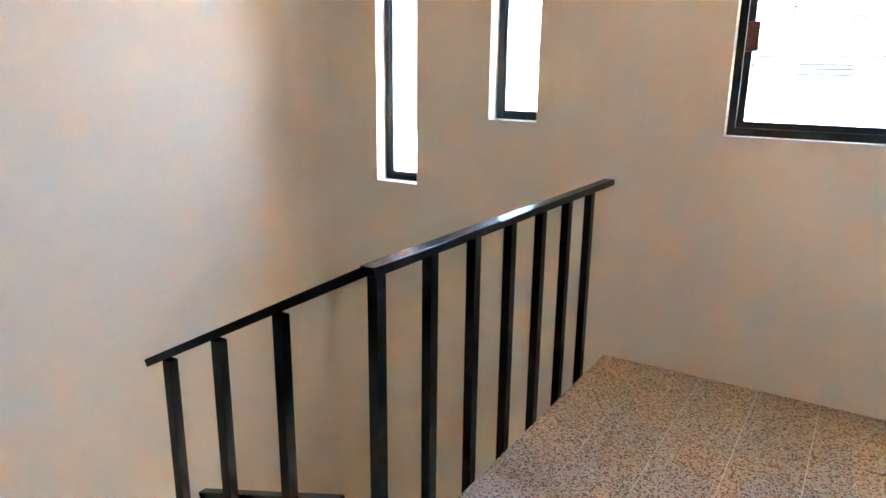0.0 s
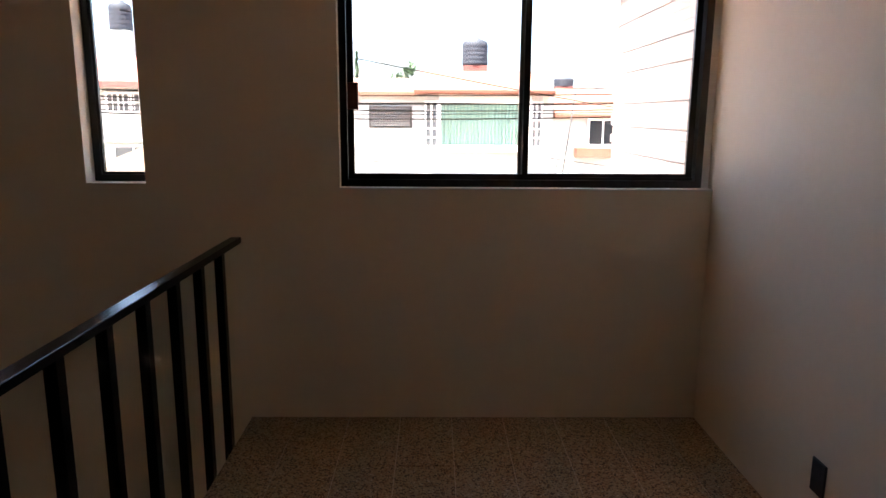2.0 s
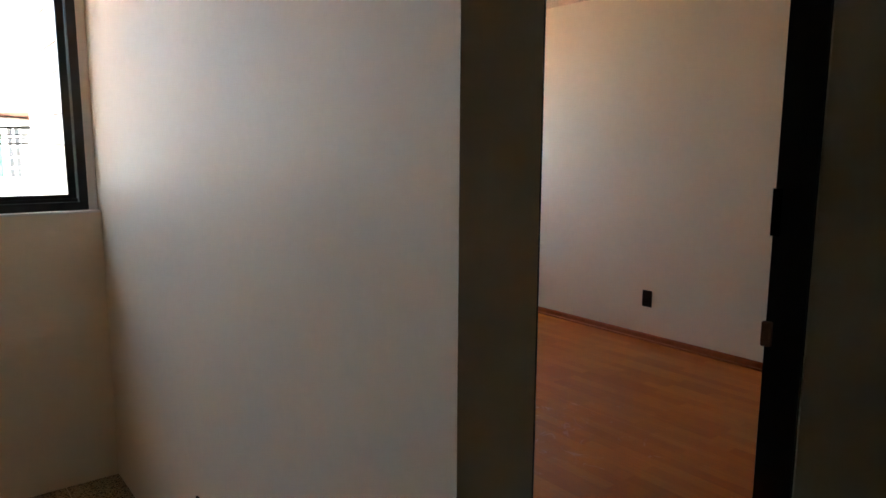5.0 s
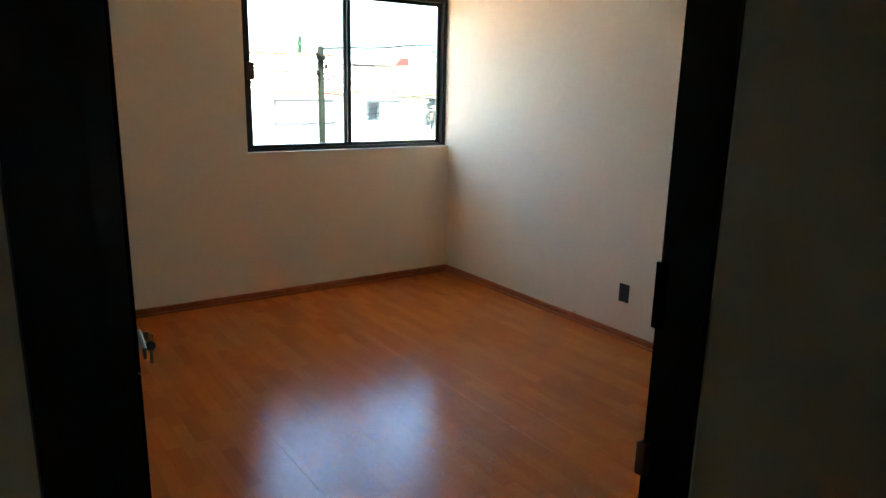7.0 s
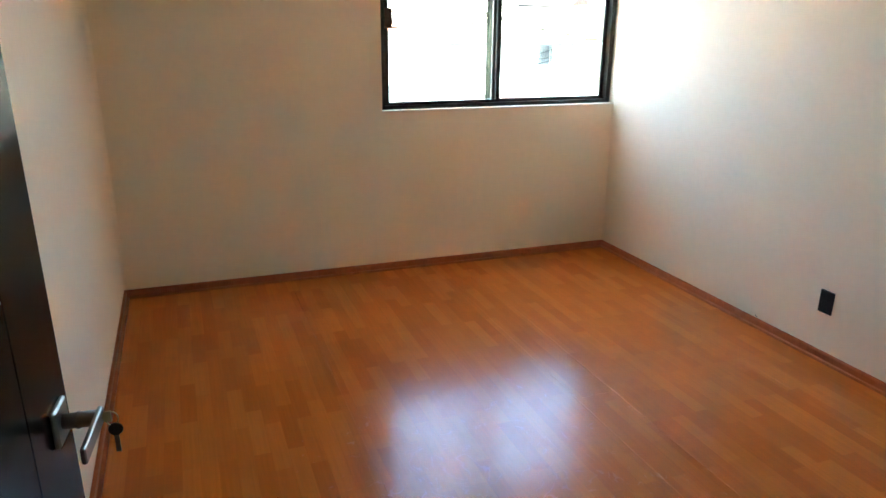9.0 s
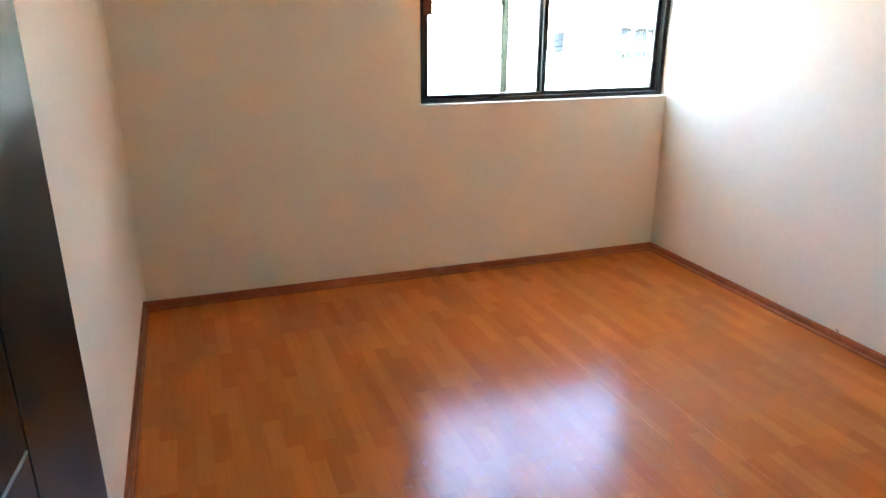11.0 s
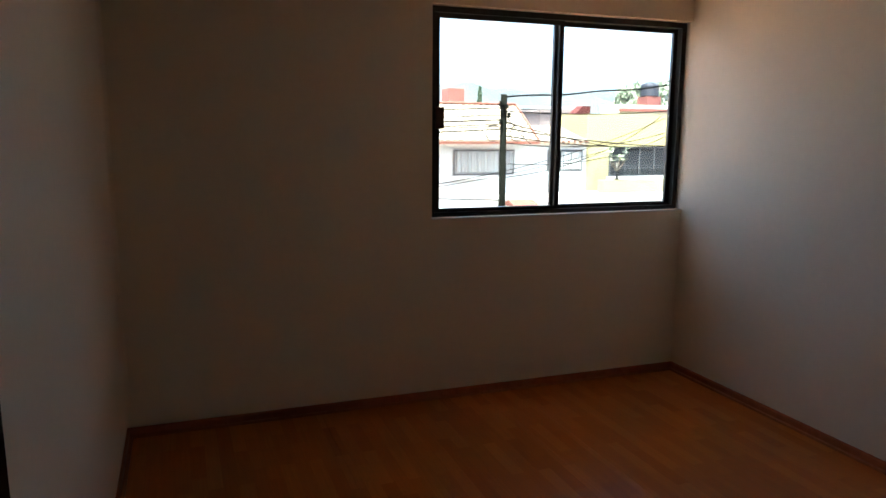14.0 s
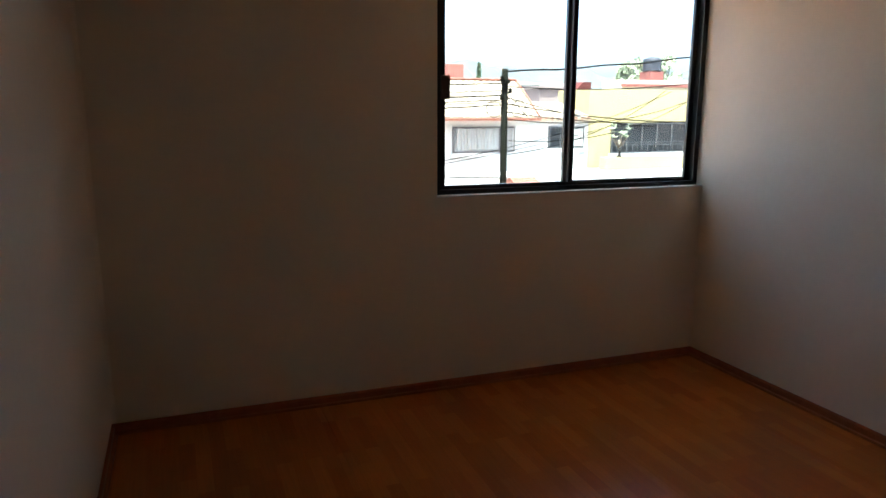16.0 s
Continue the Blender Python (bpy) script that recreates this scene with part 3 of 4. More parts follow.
# ---------------------------------------------------------------- stairs and balustrade
stair = tagged(new("staircase"), "terrazzo staircase going down between the walls", "stairs", kind="structure")
for k in range(8):
    x1 = -2.106 - 0.20 * k
    part("step", boxes((x1 - 0.20 if k < 7 else -4.0, x1, -2.75, -1.62, -0.19 * (k + 1) - 0.18, -0.19 * (k + 1))), TERRAZZO, stair)
    part("step", boxes((-3.506 + 0.20 * k, -3.306 + 0.20 * k, -1.58, 0.0, -0.19 * (k + 9) - 0.18, -0.19 * (k + 9) + 0.19)), TERRAZZO, stair)
part("stair_landing", boxes((-4.0, -3.506, -1.62, 0.0, -1.70, -1.52)), TERRAZZO, stair)

rail = thing("balustrade", "black enamelled iron balustrade with square bars round the stairwell", "railing", at=pose(-2.153, -1.757, 0.009, 0, 0, -0.6))
part("handrail", boxes((-0.022, 0.025, -0.022, 1.74, 0.833, 0.86), bevel=0.002), IRON, rail)
for k in range(7):
    y = 0.02 + 0.2475 * k
    part("baluster", boxes((-0.017, 0.016, y - 0.020, y + 0.020, -0.40, 0.833), bevel=0.002), IRON, rail)
slope = math.atan2(0.49, 0.96)
bm = bmesh.new()
box(bm, -1.10, 0.0, -0.022, 0.022, -0.027, 0.0, Matrix.Translation((-0.010, 0, 0.86)) @ pose(0, 0, 0, 0, -math.degrees(slope), 0))
part("sloping_handrail", bm, IRON, rail)
for x in (-0.335, -0.615, -0.875):
    z = 0.86 + x * math.tan(slope) - 0.03
    part("baluster", boxes((x - 0.020, x + 0.020, -0.017, 0.017, z - 1.02, z), bevel=0.002), IRON, rail)
bm = bmesh.new()
box(bm, 0.0, 0.70, 0.03, 0.06, -0.025, 0.0, Matrix.Translation((-0.83, 0, -0.13)) @ pose(0, 0, 0, 0, -19, 0))
part("lower_rail", bm, IRON, rail)


# ---------------------------------------------------------------- ceiling lamp
lamp = thing("ceiling_lamp", "bronze ceiling lamp with ringed glass shades, unlit", "lamp", at=pose(1.785, -0.117, TOP - 0.016))
bm = bmesh.new()
lathe(bm, ((0.065, 0.016), (0.065, -0.002), (0.03, -0.03), (0.012, -0.035), (0.012, -0.20), (0.035, -0.21), (0.045, -0.24), (0.03, -0.27), (0.01, -0.285)), 20)
part("stem", bm, BRONZE, lamp, "", True)
for k in range(5):
    a = 2 * math.pi * k / 5 + math.radians(58)
    m = pose(0, 0, 0, 0, 0, math.degrees(a))
    bm = bmesh.new()
    tube(bm, [m @ Vector(p) for p in ((0.02, 0, -0.20), (0.07, 0, -0.15), (0.105, 0, -0.145), (0.132, 0, -0.165), (0.147, 0, -0.19))], 0.007, 8)
    part("arm", bm, BRONZE, lamp, "", True)
    upright = m @ Matrix.Translation((0.150, 0, -0.284)) @ pose(0, 0, 0, 0, 84, 0)
    bm = bmesh.new()
    tube(bm, [upright @ Vector((0.088 * math.cos(q), 0.088 * math.sin(q), 0.0)) for q in (2 * math.pi * j / 32 for j in range(32))], 0.006, 8, True)
    part("ring", bm, BRONZE, lamp, "", True)
    for q in (0.75, -0.75, math.pi):
        bm = bmesh.new()
        tube(bm, [upright @ Vector((0.044 * math.cos(q), 0.044 * math.sin(q), 0.0)), upright @ Vector((0.088 * math.cos(q), 0.088 * math.sin(q), 0.0))], 0.0024, 5)
        part("spoke", bm, BRONZE, lamp)
    bm = bmesh.new()
    lathe(bm, ((0.020, -0.050), (0.038, -0.040), (0.050, -0.012), (0.052, 0.004), (0.046, 0.022), (0.030, 0.036), (0.010, 0.041)), 22, upright)
    shade = part("shade", bm, SHADE_GLASS, lamp, "amber pressed-glass shade", True)
    bm = bmesh.new()
    tube(bm, [upright @ Vector((0.053 * math.cos(q), 0.053 * math.sin(q), 0.0)) for q in (2 * math.pi * j / 26 for j in range(26))], 0.003, 6, True)
    part("shade_rim", bm, BRONZE, shade, "", True)
bm = bmesh.new()
lathe(bm, ((0.03, -0.245), (0.080, -0.262), (0.088, -0.285), (0.066, -0.318), (0.03, -0.336), (0.01, -0.338)), 24)
part("bowl", bm, SHADE_WHITE, lamp, "pale glass bowl with a bronze rim", True)
bm = bmesh.new()
lathe(bm, ((0.082, -0.256), (0.092, -0.260), (0.092, -0.276), (0.087, -0.280)), 24)
part("bowl_rim", bm, BRONZE, lamp, "", True)

# ---------------------------------------------------------------- outside
bm = bmesh.new()
bmesh.ops.create_grid(bm, x_segments=8, y_segments=8, size=600)
bmesh.ops.translate(bm, verts=bm.verts[:], vec=(0, 0, STREET - 0.16))
structure("ground", bm, CONCRETE_GREY, "grey concrete ground of the street", "ground")
# Road and near pavement are unseen; their warm tints bounce orange light indoors.
structure("road", boxes((-60, 60, 7.0, 12.5, STREET - 0.17, STREET - 0.14)), ASPHALT, "street, tinted reddish for warm bounce light", "road")
structure("pavement_near", boxes((-60, 60, 2.2, 7.0, STREET - 0.16, STREET)), PAVING, "pavement with a kerb, tinted terracotta for warm bounce light", "pavement")
structure("pavement_far", boxes((-60, 60, 12.5, 14.2, STREET - 0.16, STREET)), CONCRETE_GREY, "grey concrete pavement with a kerb", "pavement")

# the bedroom block seen from the hall window: painted bricks, band and eave
fin = tagged(new("wall_brick_outside"), "white painted brick outside wall with deep joints", "wall", kind="structure")
part("joint_bed", boxes((0.050, 0.0695, 0.152, 1.995, -0.4, 2.163)), BRICK_JOINT, fin)
part("parapet_band", boxes((0.045, 0.068, 0.152, 1.955, 2.165, 2.323)), CREAM_WALL, fin, "plain cream plaster band")
part("eave", boxes((-0.262, 0.068, 0.152, 2.06, 2.325, 2.396), bevel=0.006), EAVE, fin, "salmon painted eave slab")


def house(name, x0, x1, y, top, wall, label, depth=9.0):
    h = thing(name, label, "house", at=None)
    part("wall", boxes((x0, x1, y, y + depth, STREET - 0.16, top)), wall, h)
    return h


def pitched(h, x0, x1, y0, z0, y1, z1, mat, label="", name="roof"):
    """A roof plane that rises from the street edge, with a thick eave."""
    bm = bmesh.new()
    solid(bm, ((y0, z0 - 0.10), (y0, z0), (y1, z1), (y1 + 3.5, z0), (y1 + 3.5, z0 - 0.10)), (x0, x1), "x")
    return part(name, bm, mat, h, label)


def house_window(h, x0, x1, y, z0, z1, fill, frame_mat=None, bars=1, label=""):
    """A window in a facade at y: frame, fill (pane or curtain) and upright bars."""
    f = 0.05
    frame_mat = frame_mat or ALUMINIUM
    rows = [(x0, x0 + f, y - 0.05, y + 0.02, z0, z1), (x1 - f, x1, y - 0.05, y + 0.02, z0, z1), (x0 + f, x1 - f, y - 0.05, y + 0.02, z0, z0 + f), (x0 + f, x1 - f, y - 0.05, y + 0.02, z1 - f, z1)]
    for k in range(bars):
        u = x0 + (x1 - x0) * (k + 1) / (bars + 1)
        rows.append((u - 0.02, u + 0.02, y - 0.04, y + 0.02, z0 + f, z1 - f))
    w = part("window", boxes(*rows), frame_mat, h, label)
    part("pane", boxes((x0 + f, x1 - f, y - 0.012, y - 0.004, z0 + f, z1 - f)), fill, w)
    part("sill", boxes((x0 - 0.06, x1 + 0.06, y - 0.09, y - 0.003, z0 - 0.10, z0 - 0.003)), WHITE_WALL, w)
    return w


def curtain(h, x0, x1, y, z0, z1, mat, folds):
    """A pleated curtain that hangs behind the glass."""
    bm = bmesh.new()
    n = folds * 6
    top = [bm.verts.new((x0 + (x1 - x0) * i / n, y + 0.03 * math.sin(i * 2 * math.pi / 6) + 0.012 * math.sin(i * 1.7), z1)) for i in range(n + 1)]
    low = [bm.verts.new((v.co.x + 0.01 * math.sin(i), v.co.y, z0)) for i, v in enumerate(top)]
    for i in range(n):
        bm.faces.new((low[i], low[i + 1], top[i + 1], top[i]))
    part("curtain", bm, mat, h, "", True)


def water_tank(x, y, z, r, h, label, base=RED_ROOF, stand=0.35):
    t = thing("water_tank", label, "water tank", at=pose(x, y, z))
    bm = bmesh.new()
    ribs = [(r * 0.96, 0.0)]
    for k in range(5):
        ribs += [(r, h * (0.06 + 0.15 * k)), (r, h * (0.14 + 0.15 * k)), (r * 0.975, h * (0.17 + 0.15 * k))]
    ribs += [(r * 0.95, h * 0.86), (r * 0.45, h * 0.96), (r * 0.42, h), (0.02, h)]
    lathe(bm, ribs, 28)
    part("tank", bm, TANK_BLACK, t, "", True)
    part("stand", boxes((-r * 0.9, r * 0.9, -r * 0.9, r * 0.9, -stand, -0.002)), base, t, "red painted stand")


# house with the green-curtained bay
h = house("house", -1.70, 2.10, 16.5, 1.95, WHITE_WALL, "white two-storey house with a green-curtained bay window and orange roof")
bm = bmesh.new()
for z0, z1 in ((0.42, 0.54), (1.80, 2.00)):
    pts = ((-1.52, 16.496), (-1.12, 16.0), (1.40, 16.0), (1.80, 16.496))
    lo = [bm.verts.new((x, y, z0)) for x, y in pts]
    hi = [bm.verts.new((x, y, z1)) for x, y in pts]
    bm.faces.new(lo), bm.faces.new(hi[::-1])
    for i in range(4):
        bm.faces.new((lo[i], lo[(i + 1) % 4], hi[(i + 1) % 4], hi[i]))
bay = part("bay", bm, WHITE_WALL, h)
part("bay_frame", boxes((-1.12, -1.06, 16.0, 16.06, 0.542, 1.798), (1.34, 1.40, 16.0, 16.06, 0.542, 1.798), (-1.06, 1.34, 16.0, 16.06, 0.542, 0.60), (-1.06, 1.34, 16.0, 16.06, 1.74, 1.798)), WHITE_FRAME, bay)
curtain(bay, -1.10, 1.38, 16.13, 0.545, 1.795, CURTAIN_GREEN, 26)
for (ax, ay), (bx, by) in (((-1.50, 16.48), (-1.14, 16.02)), ((1.42, 16.02), (1.78, 16.48))):
    way = Vector((bx - ax, by - ay, 0))
    m = Matrix.Translation((ax, ay, 0.545)) @ pose(0, 0, 0, 0, 0, math.degrees(math.atan2(way.y, way.x)))
    bm = bmesh.new()
    L = way.length
    for k in range(3):
        box(bm, k * (L - 0.04) / 2, k * (L - 0.04) / 2 + 0.04, -0.02, 0.02, 0, 1.25, m)
    for k in range(6):
        box(bm, 0, L, -0.015, 0.015, k * 0.242, k * 0.242 + 0.035, m)
    side = part("side_light", bm, WHITE_FRAME, bay)
    bm = bmesh.new()
    box(bm, 0.02, L - 0.02, 0.022, 0.03, 0.02, 1.23, m)
    part("pane", bm, GREY_PANE, side)
pitched(h, -1.78, 2.0, 15.75, 2.06, 18.0, 2.70, ORANGE_ROOF)
part("eave_trim", boxes((-1.80, 2.02, 15.70, 15.748, 2.0, 2.075)), RIDGE, h, "red eave edge")
water_tank(0.02, 19.0, 2.92, 0.40, 0.84, "dark grey plastic water tank on a red stand on the roof")
h = house("house", -3.65, -1.702, 16.5, 1.98, WHITE_WALL, "white two-storey house with a louvred window")
w = house_window(h, -3.06, -1.86, 16.5, 1.04, 1.65, DARK_GLASS, ALUMINIUM, 1)
for k in range(8):
    part("louvre", boxes((-3.0, -1.92, 16.43, 16.452, 1.105 + 0.065 * k, 1.145 + 0.065 * k)), LOUVRE, w)
part("ledge", boxes((-3.09, -1.86, 16.42, 16.498, 0.10, 0.135)), GREY_PANE, h)
pitched(h, -3.70, -1.782, 16.25, 2.03, 18.5, 2.50, ORANGE_ROOF)
bm = bmesh.new()
tube(bm, [(-3.62, 16.44, STREET), (-3.62, 16.44, 1.9)], 0.04, 8)
part("drain_pipe", bm, WHITE_FRAME, h, "", True)
h = house("house", -8.2, -3.652, 16.5, 1.98, CREAM_WALL, "cream two-storey house with an orange roof")
house_window(h, -5.4, -4.07, 16.5, 1.03, 1.64, DARK_GLASS)
pitched(h, -8.3, -3.702, 16.25, 2.02, 18.5, 2.52, ORANGE_ROOF)
part("ledge", boxes((-5.4, -4.0, 16.38, 16.498, 0.30, 0.34)), WHITE_WALL, h)
h = house("house", 2.102, 6.4, 16.5, 1.40, WHITE_WALL, "white house with an orange roof and a flower box")
house_window(h, 3.08, 3.95, 16.5, 0.58, 1.34, DARK_GLASS, WHITE_FRAME, 1)
part("planter_box", boxes((2.71, 4.0, 16.15, 16.497, 0.28, 0.53)), ORANGE_ROOF, h, "orange planter box")
pitched(h, 2.10, 6.4, 16.25, 1.46, 18.3, 2.22, ORANGE_ROOF)
t = thing("antenna_pole", "thin grey metal pole leaning before a white house", "pole")
bm = bmesh.new()
tube(bm, [(2.30, 15.9, -0.24), (2.585, 15.9, 2.08)], 0.022, 7)
part("shaft", bm, GREY_FRAME, t, "", True)
for stay in ([(2.10, 15.9, -0.242), (2.16, 15.9, 0.22)], [(2.42, 15.9, -0.242), (2.62, 15.9, 0.13)]):
    bm = bmesh.new()
    tube(bm, stay, 0.016, 6)
    part("stay", bm, GREY_FRAME, t)
part("foot", boxes((1.6, 3.1, 15.7, 16.05, -0.30, -0.242)), CREAM_WALL, t, "pale ledge under the pole")
water_tank(3.0, 20.0, 2.35, 0.32, 0.3, "small dark water tank on a far roof")
h = house("house", 6.402, 9.9, 16.3, 1.28, WHITE_WALL, "white house with a clay tile roof and curtained window")
w = house_window(h, 7.65, 9.56, 16.3, 0.31, 1.04, CURTAIN_WHITE, LOUVRE, 3)
curtain(w, 7.74, 8.95, 16.24, 0.41, 0.98, CURTAIN_WHITE, 12)
curtain(w, 9.15, 9.50, 16.24, 0.41, 0.98, CURTAIN_WHITE, 5)
# barrel tiles in overlapping courses, each course a wavy strip with a lip
bm = bmesh.new()
for c in range(9):
    y0, z0 = 15.95 + c * 0.172, 1.30 + c * 0.116
    rows = []
    for y, z in ((y0, z0 - 0.055), (y0, z0), (y0 + 0.185, z0 + 0.095)):
        rows.append([bm.verts.new((6.30 + 0.0485 * i, y + random.uniform(-0.006, 0.006), z + 0.038 * abs(math.sin(math.pi * i / 4)))) for i in range(81)])
    for p, q in zip(rows, rows[1:]):
        for i in range(80):
            bm.faces.new((p[i], p[i + 1], q[i + 1], q[i]))
part("roof", bm, ROOF_TILE, h, "pale clay tile roof")
bm = bmesh.new()
solid(bm, ((16.02, 1.19), (16.02, 1.25), (17.49, 2.26), (19.0, 1.35), (19.0, 1.19)), (6.32, 10.14), "x")
part("gable", bm, WHITE_WALL, h)
part("eave_trim", boxes((6.30, 10.18, 15.90, 15.947, 1.20, 1.27)), RIDGE, h)
bm = bmesh.new()
tube(bm, [(6.3 + 0.194 * i, 17.5, 2.365 + (0.012 if i % 2 else 0.0)) for i in range(21)], [0.036 + (0.010 if i % 2 else 0.0) for i in range(21)], 8)
part("ridge", bm, RIDGE, h, "salmon ridge tiles", True)
bm = bmesh.new()
tube(bm, [(10.17, 15.95, 1.30), (10.19, 17.5, 2.36)], 0.04, 8)
part("verge", bm, RIDGE, h, "salmon verge tiles", True)
h = house("house", 9.902, 12.0, 16.3, 1.34, WHITE_WALL, "low white house with a pale tile roof")
w = house_window(h, 10.66, 11.84, 16.3, 0.39, 1.02, DARK_GLASS, GREY_FRAME, 2)
curtain(w, 11.10, 11.78, 16.24, 0.45, 0.97, CURTAIN_WHITE, 8)
pitched(h, 10.20, 12.0, 16.15, 1.28, 18.0, 1.74, ROOF_TILE, "pale clay tile roof")
for k in range(9):
    part("tile_row", boxes((10.25 + 0.2 * k, 10.31 + 0.2 * k, 16.10, 16.148, 1.24, 1.30)), RIDGE, h)
h = house("house", 12.002, 19.0, 16.3, 2.10, YELLOW_WALL, "yellow house with a wide dark window and red roof edge", 1.8)
part("rear_wing", boxes((15.2, 19.0, 18.102, 21.0, STREET - 0.16, 2.10)), YELLOW_WALL, h)
w = house_window(h, 12.81, 15.6, 16.3, 0.21, 1.12, DARK_GLASS, GREY_FRAME, 4)
for z in (0.44, 0.52):
    part("guard_rail", boxes((12.87, 15.54, 16.20, 16.222, z, z + 0.03)), GREY_FRAME, w)
for k in range(14):
    part("guard_bar", boxes((12.98 + 0.19 * k, 12.995 + 0.19 * k, 16.202, 16.218, 0.27, 0.44)), GREY_FRAME, w)
part("balcony_wall", boxes((12.002, 16.0, 15.30, 15.62, -0.218, 0.16)), YELLOW_WALL, h)
part("parapet", boxes((13.55, 19.0, 16.92, 17.98, 2.102, 2.42)), CREAM_WALL, h)
part("roof_edge", boxes((13.5, 19.0, 16.84, 16.918, 2.205, 2.30)), RED_ROOF, h)
h = house("house", -14.0, -8.202, 15.5, 2.10, WHITE_WALL, "white house with a red roof and barred windows")
pitched(h, -14.0, -8.3, 15.0, 2.2, 16.5, 2.95, RED_ROOF)
part("eave_trim", boxes((-14.0, -8.3, 14.95, 14.998, 2.05, 2.15)), RED_ROOF, h)
w = house_window(h, -9.88, -8.55, 15.5, 1.40, 1.95, GREY_PANE, WHITE_FRAME, 3)
for k in range(9):
    part("guard_bar", boxes((-9.80 + 0.14 * k, -9.785 + 0.14 * k, 15.36, 15.38, 1.40, 1.95)), WHITE_FRAME, w)
for z in (1.44, 1.67, 1.90):
    part("guard_rail", boxes((-9.90, -8.50, 15.355, 15.385, z, z + 0.02)), WHITE_FRAME, w)
part("ledge", boxes((-11.0, -8.3, 15.30, 15.497, 0.66, 0.72)), WHITE_WALL, h)
house_window(h, -9.79, -8.7, 15.5, 0.05, 0.57, GREY_PANE, WHITE_FRAME)
part("roof_room", boxes((-10.62, -9.80, 17.2, 18.4, 2.102, 3.52), (-10.50, -9.9, 17.45, 18.15, 3.522, 3.698)), WHITE_WALL, h)
bm = bmesh.new()
solid(bm, ((-11.0, -0.60), (-8.0, 0.62), (-7.2, 0.62), (-7.2, -0.60)), (12.9, 15.2))
part("porch_roof", bm, ROOF_TILE, h, "pale salmon sloping porch roof")
water_tank(-10.33, 17.8, 3.74, 0.32, 0.84, "dark blue-grey water tank on a roof room", WHITE_WALL, 0.035)
water_tank(16.24, 19.0, 2.81, 0.32, 0.50, "dark blue water tank on a red stand on the roof", RED_ROOF, 0.708)
t = thing("roof_cistern", "terracotta coloured box cistern on a far roof", "cistern")
part("cistern", boxes((9.35, 9.95, 21.0, 21.7, 2.402, 3.04), bevel=0.015), CISTERN, t)
part("stand", boxes((9.0, 10.0, 20.9, 21.8, 1.28, 2.40)), WHITE_WALL, t)
t = thing("satellite_dish", "white satellite dish on the roof", "dish", at=pose(16.50, 18.3, 2.102))
bm = bmesh.new()
lathe(bm, ((0.02, 0.0), (0.15, 0.02), (0.25, 0.08), (0.255, 0.09)), 18, Matrix.Translation((0, 0, 0.35)) @ pose(0, 0, 0, 115, 0, 20))
part("dish", bm, WHITE_FRAME, t, "", True)
bm = bmesh.new()
tube(bm, [(0, 0, 0), (0, 0, 0.35)], 0.02, 6)
part("mast", bm, ALUMINIUM, t)
# next-door wall beyond the stairwell
h = thing("neighbour_house", "salmon painted house next door above a white base", "house")
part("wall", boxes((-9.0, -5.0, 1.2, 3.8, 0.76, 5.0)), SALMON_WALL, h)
part("base", boxes((-9.0, -4.96, 0.6, 3.85, STREET - 0.16, 0.758)), WHITE_WALL, h)

# carport roofs across the street
t = thing("carport", "white corrugated carport roof across the street", "carport")
part("roof", boxes((8.6, 16.0, 13.6, 16.17, -0.30, -0.22)), WHITE_WALL, t)
for x in (8.8, 12.2, 15.8):
    part("post", boxes((x - 0.05, x + 0.05, 13.7, 13.8, STREET - 0.16, -0.302)), WHITE_FRAME, t)

# pole, cables
pole = thing("utility_pole", "dark weathered utility pole with coiled cables", "pole", at=pose(7.12, 12.0, STREET - 0.16))
bm = bmesh.new()
tube(bm, [(0, 0, 0), (0, 0, 5.25)], [0.085, 0.068], 12)
part("shaft", bm, CONCRETE, pole, "", True)
part("crossarm", boxes((-0.05, 0.05, -0.16, 0.10, 4.95, 5.03), bevel=0.005), CONCRETE, pole)
for k, z in enumerate((5.0, 4.75, 4.62)):
    bm = bmesh.new()
    lathe(bm, ((0.03, 0), (0.05, 0.03), (0.03, 0.05), (0.05, 0.08), (0.02, 0.11)), 10, Matrix.Translation((0.10 if k % 2 else -0.10, -0.06, z)))
    part("insulator", bm, CONCRETE, pole, "", True)
for sx in (-0.28, 0.30):
    bm = bmesh.new()
    for j in range(3):
        r = 0.16 + 0.012 * j
        tube(bm, [(sx + r * math.cos(q), -0.06 - 0.012 * j, 4.42 + r * math.sin(q)) for q in (2 * math.pi * i / 22 for i in range(22))], 0.0045, 5, True)
    part("cable_coil", bm, CABLE, pole)


def cable(x0, y0, z0, x1, y1, z1, sag, r=0.011, twisted=False):
    pts = []
    for i in range(25):
        u = i / 24
        pts.append((x0 + (x1 - x0) * u, y0 + (y1 - y0) * u + (0.02 * math.sin(i * 2.1) if twisted else 0), z0 + (z1 - z0) * u - 4 * sag * u * (1 - u) + (0.015 * math.sin(i * 1.3) if twisted else 0)))
    bm = bmesh.new()
    tube(bm, pts, r * 1.15, 5)
    return tagged(new("cable", mesh_of("cable", bm, CABLE)), "thin black overhead cable across the street", "cable", "overhead cables")


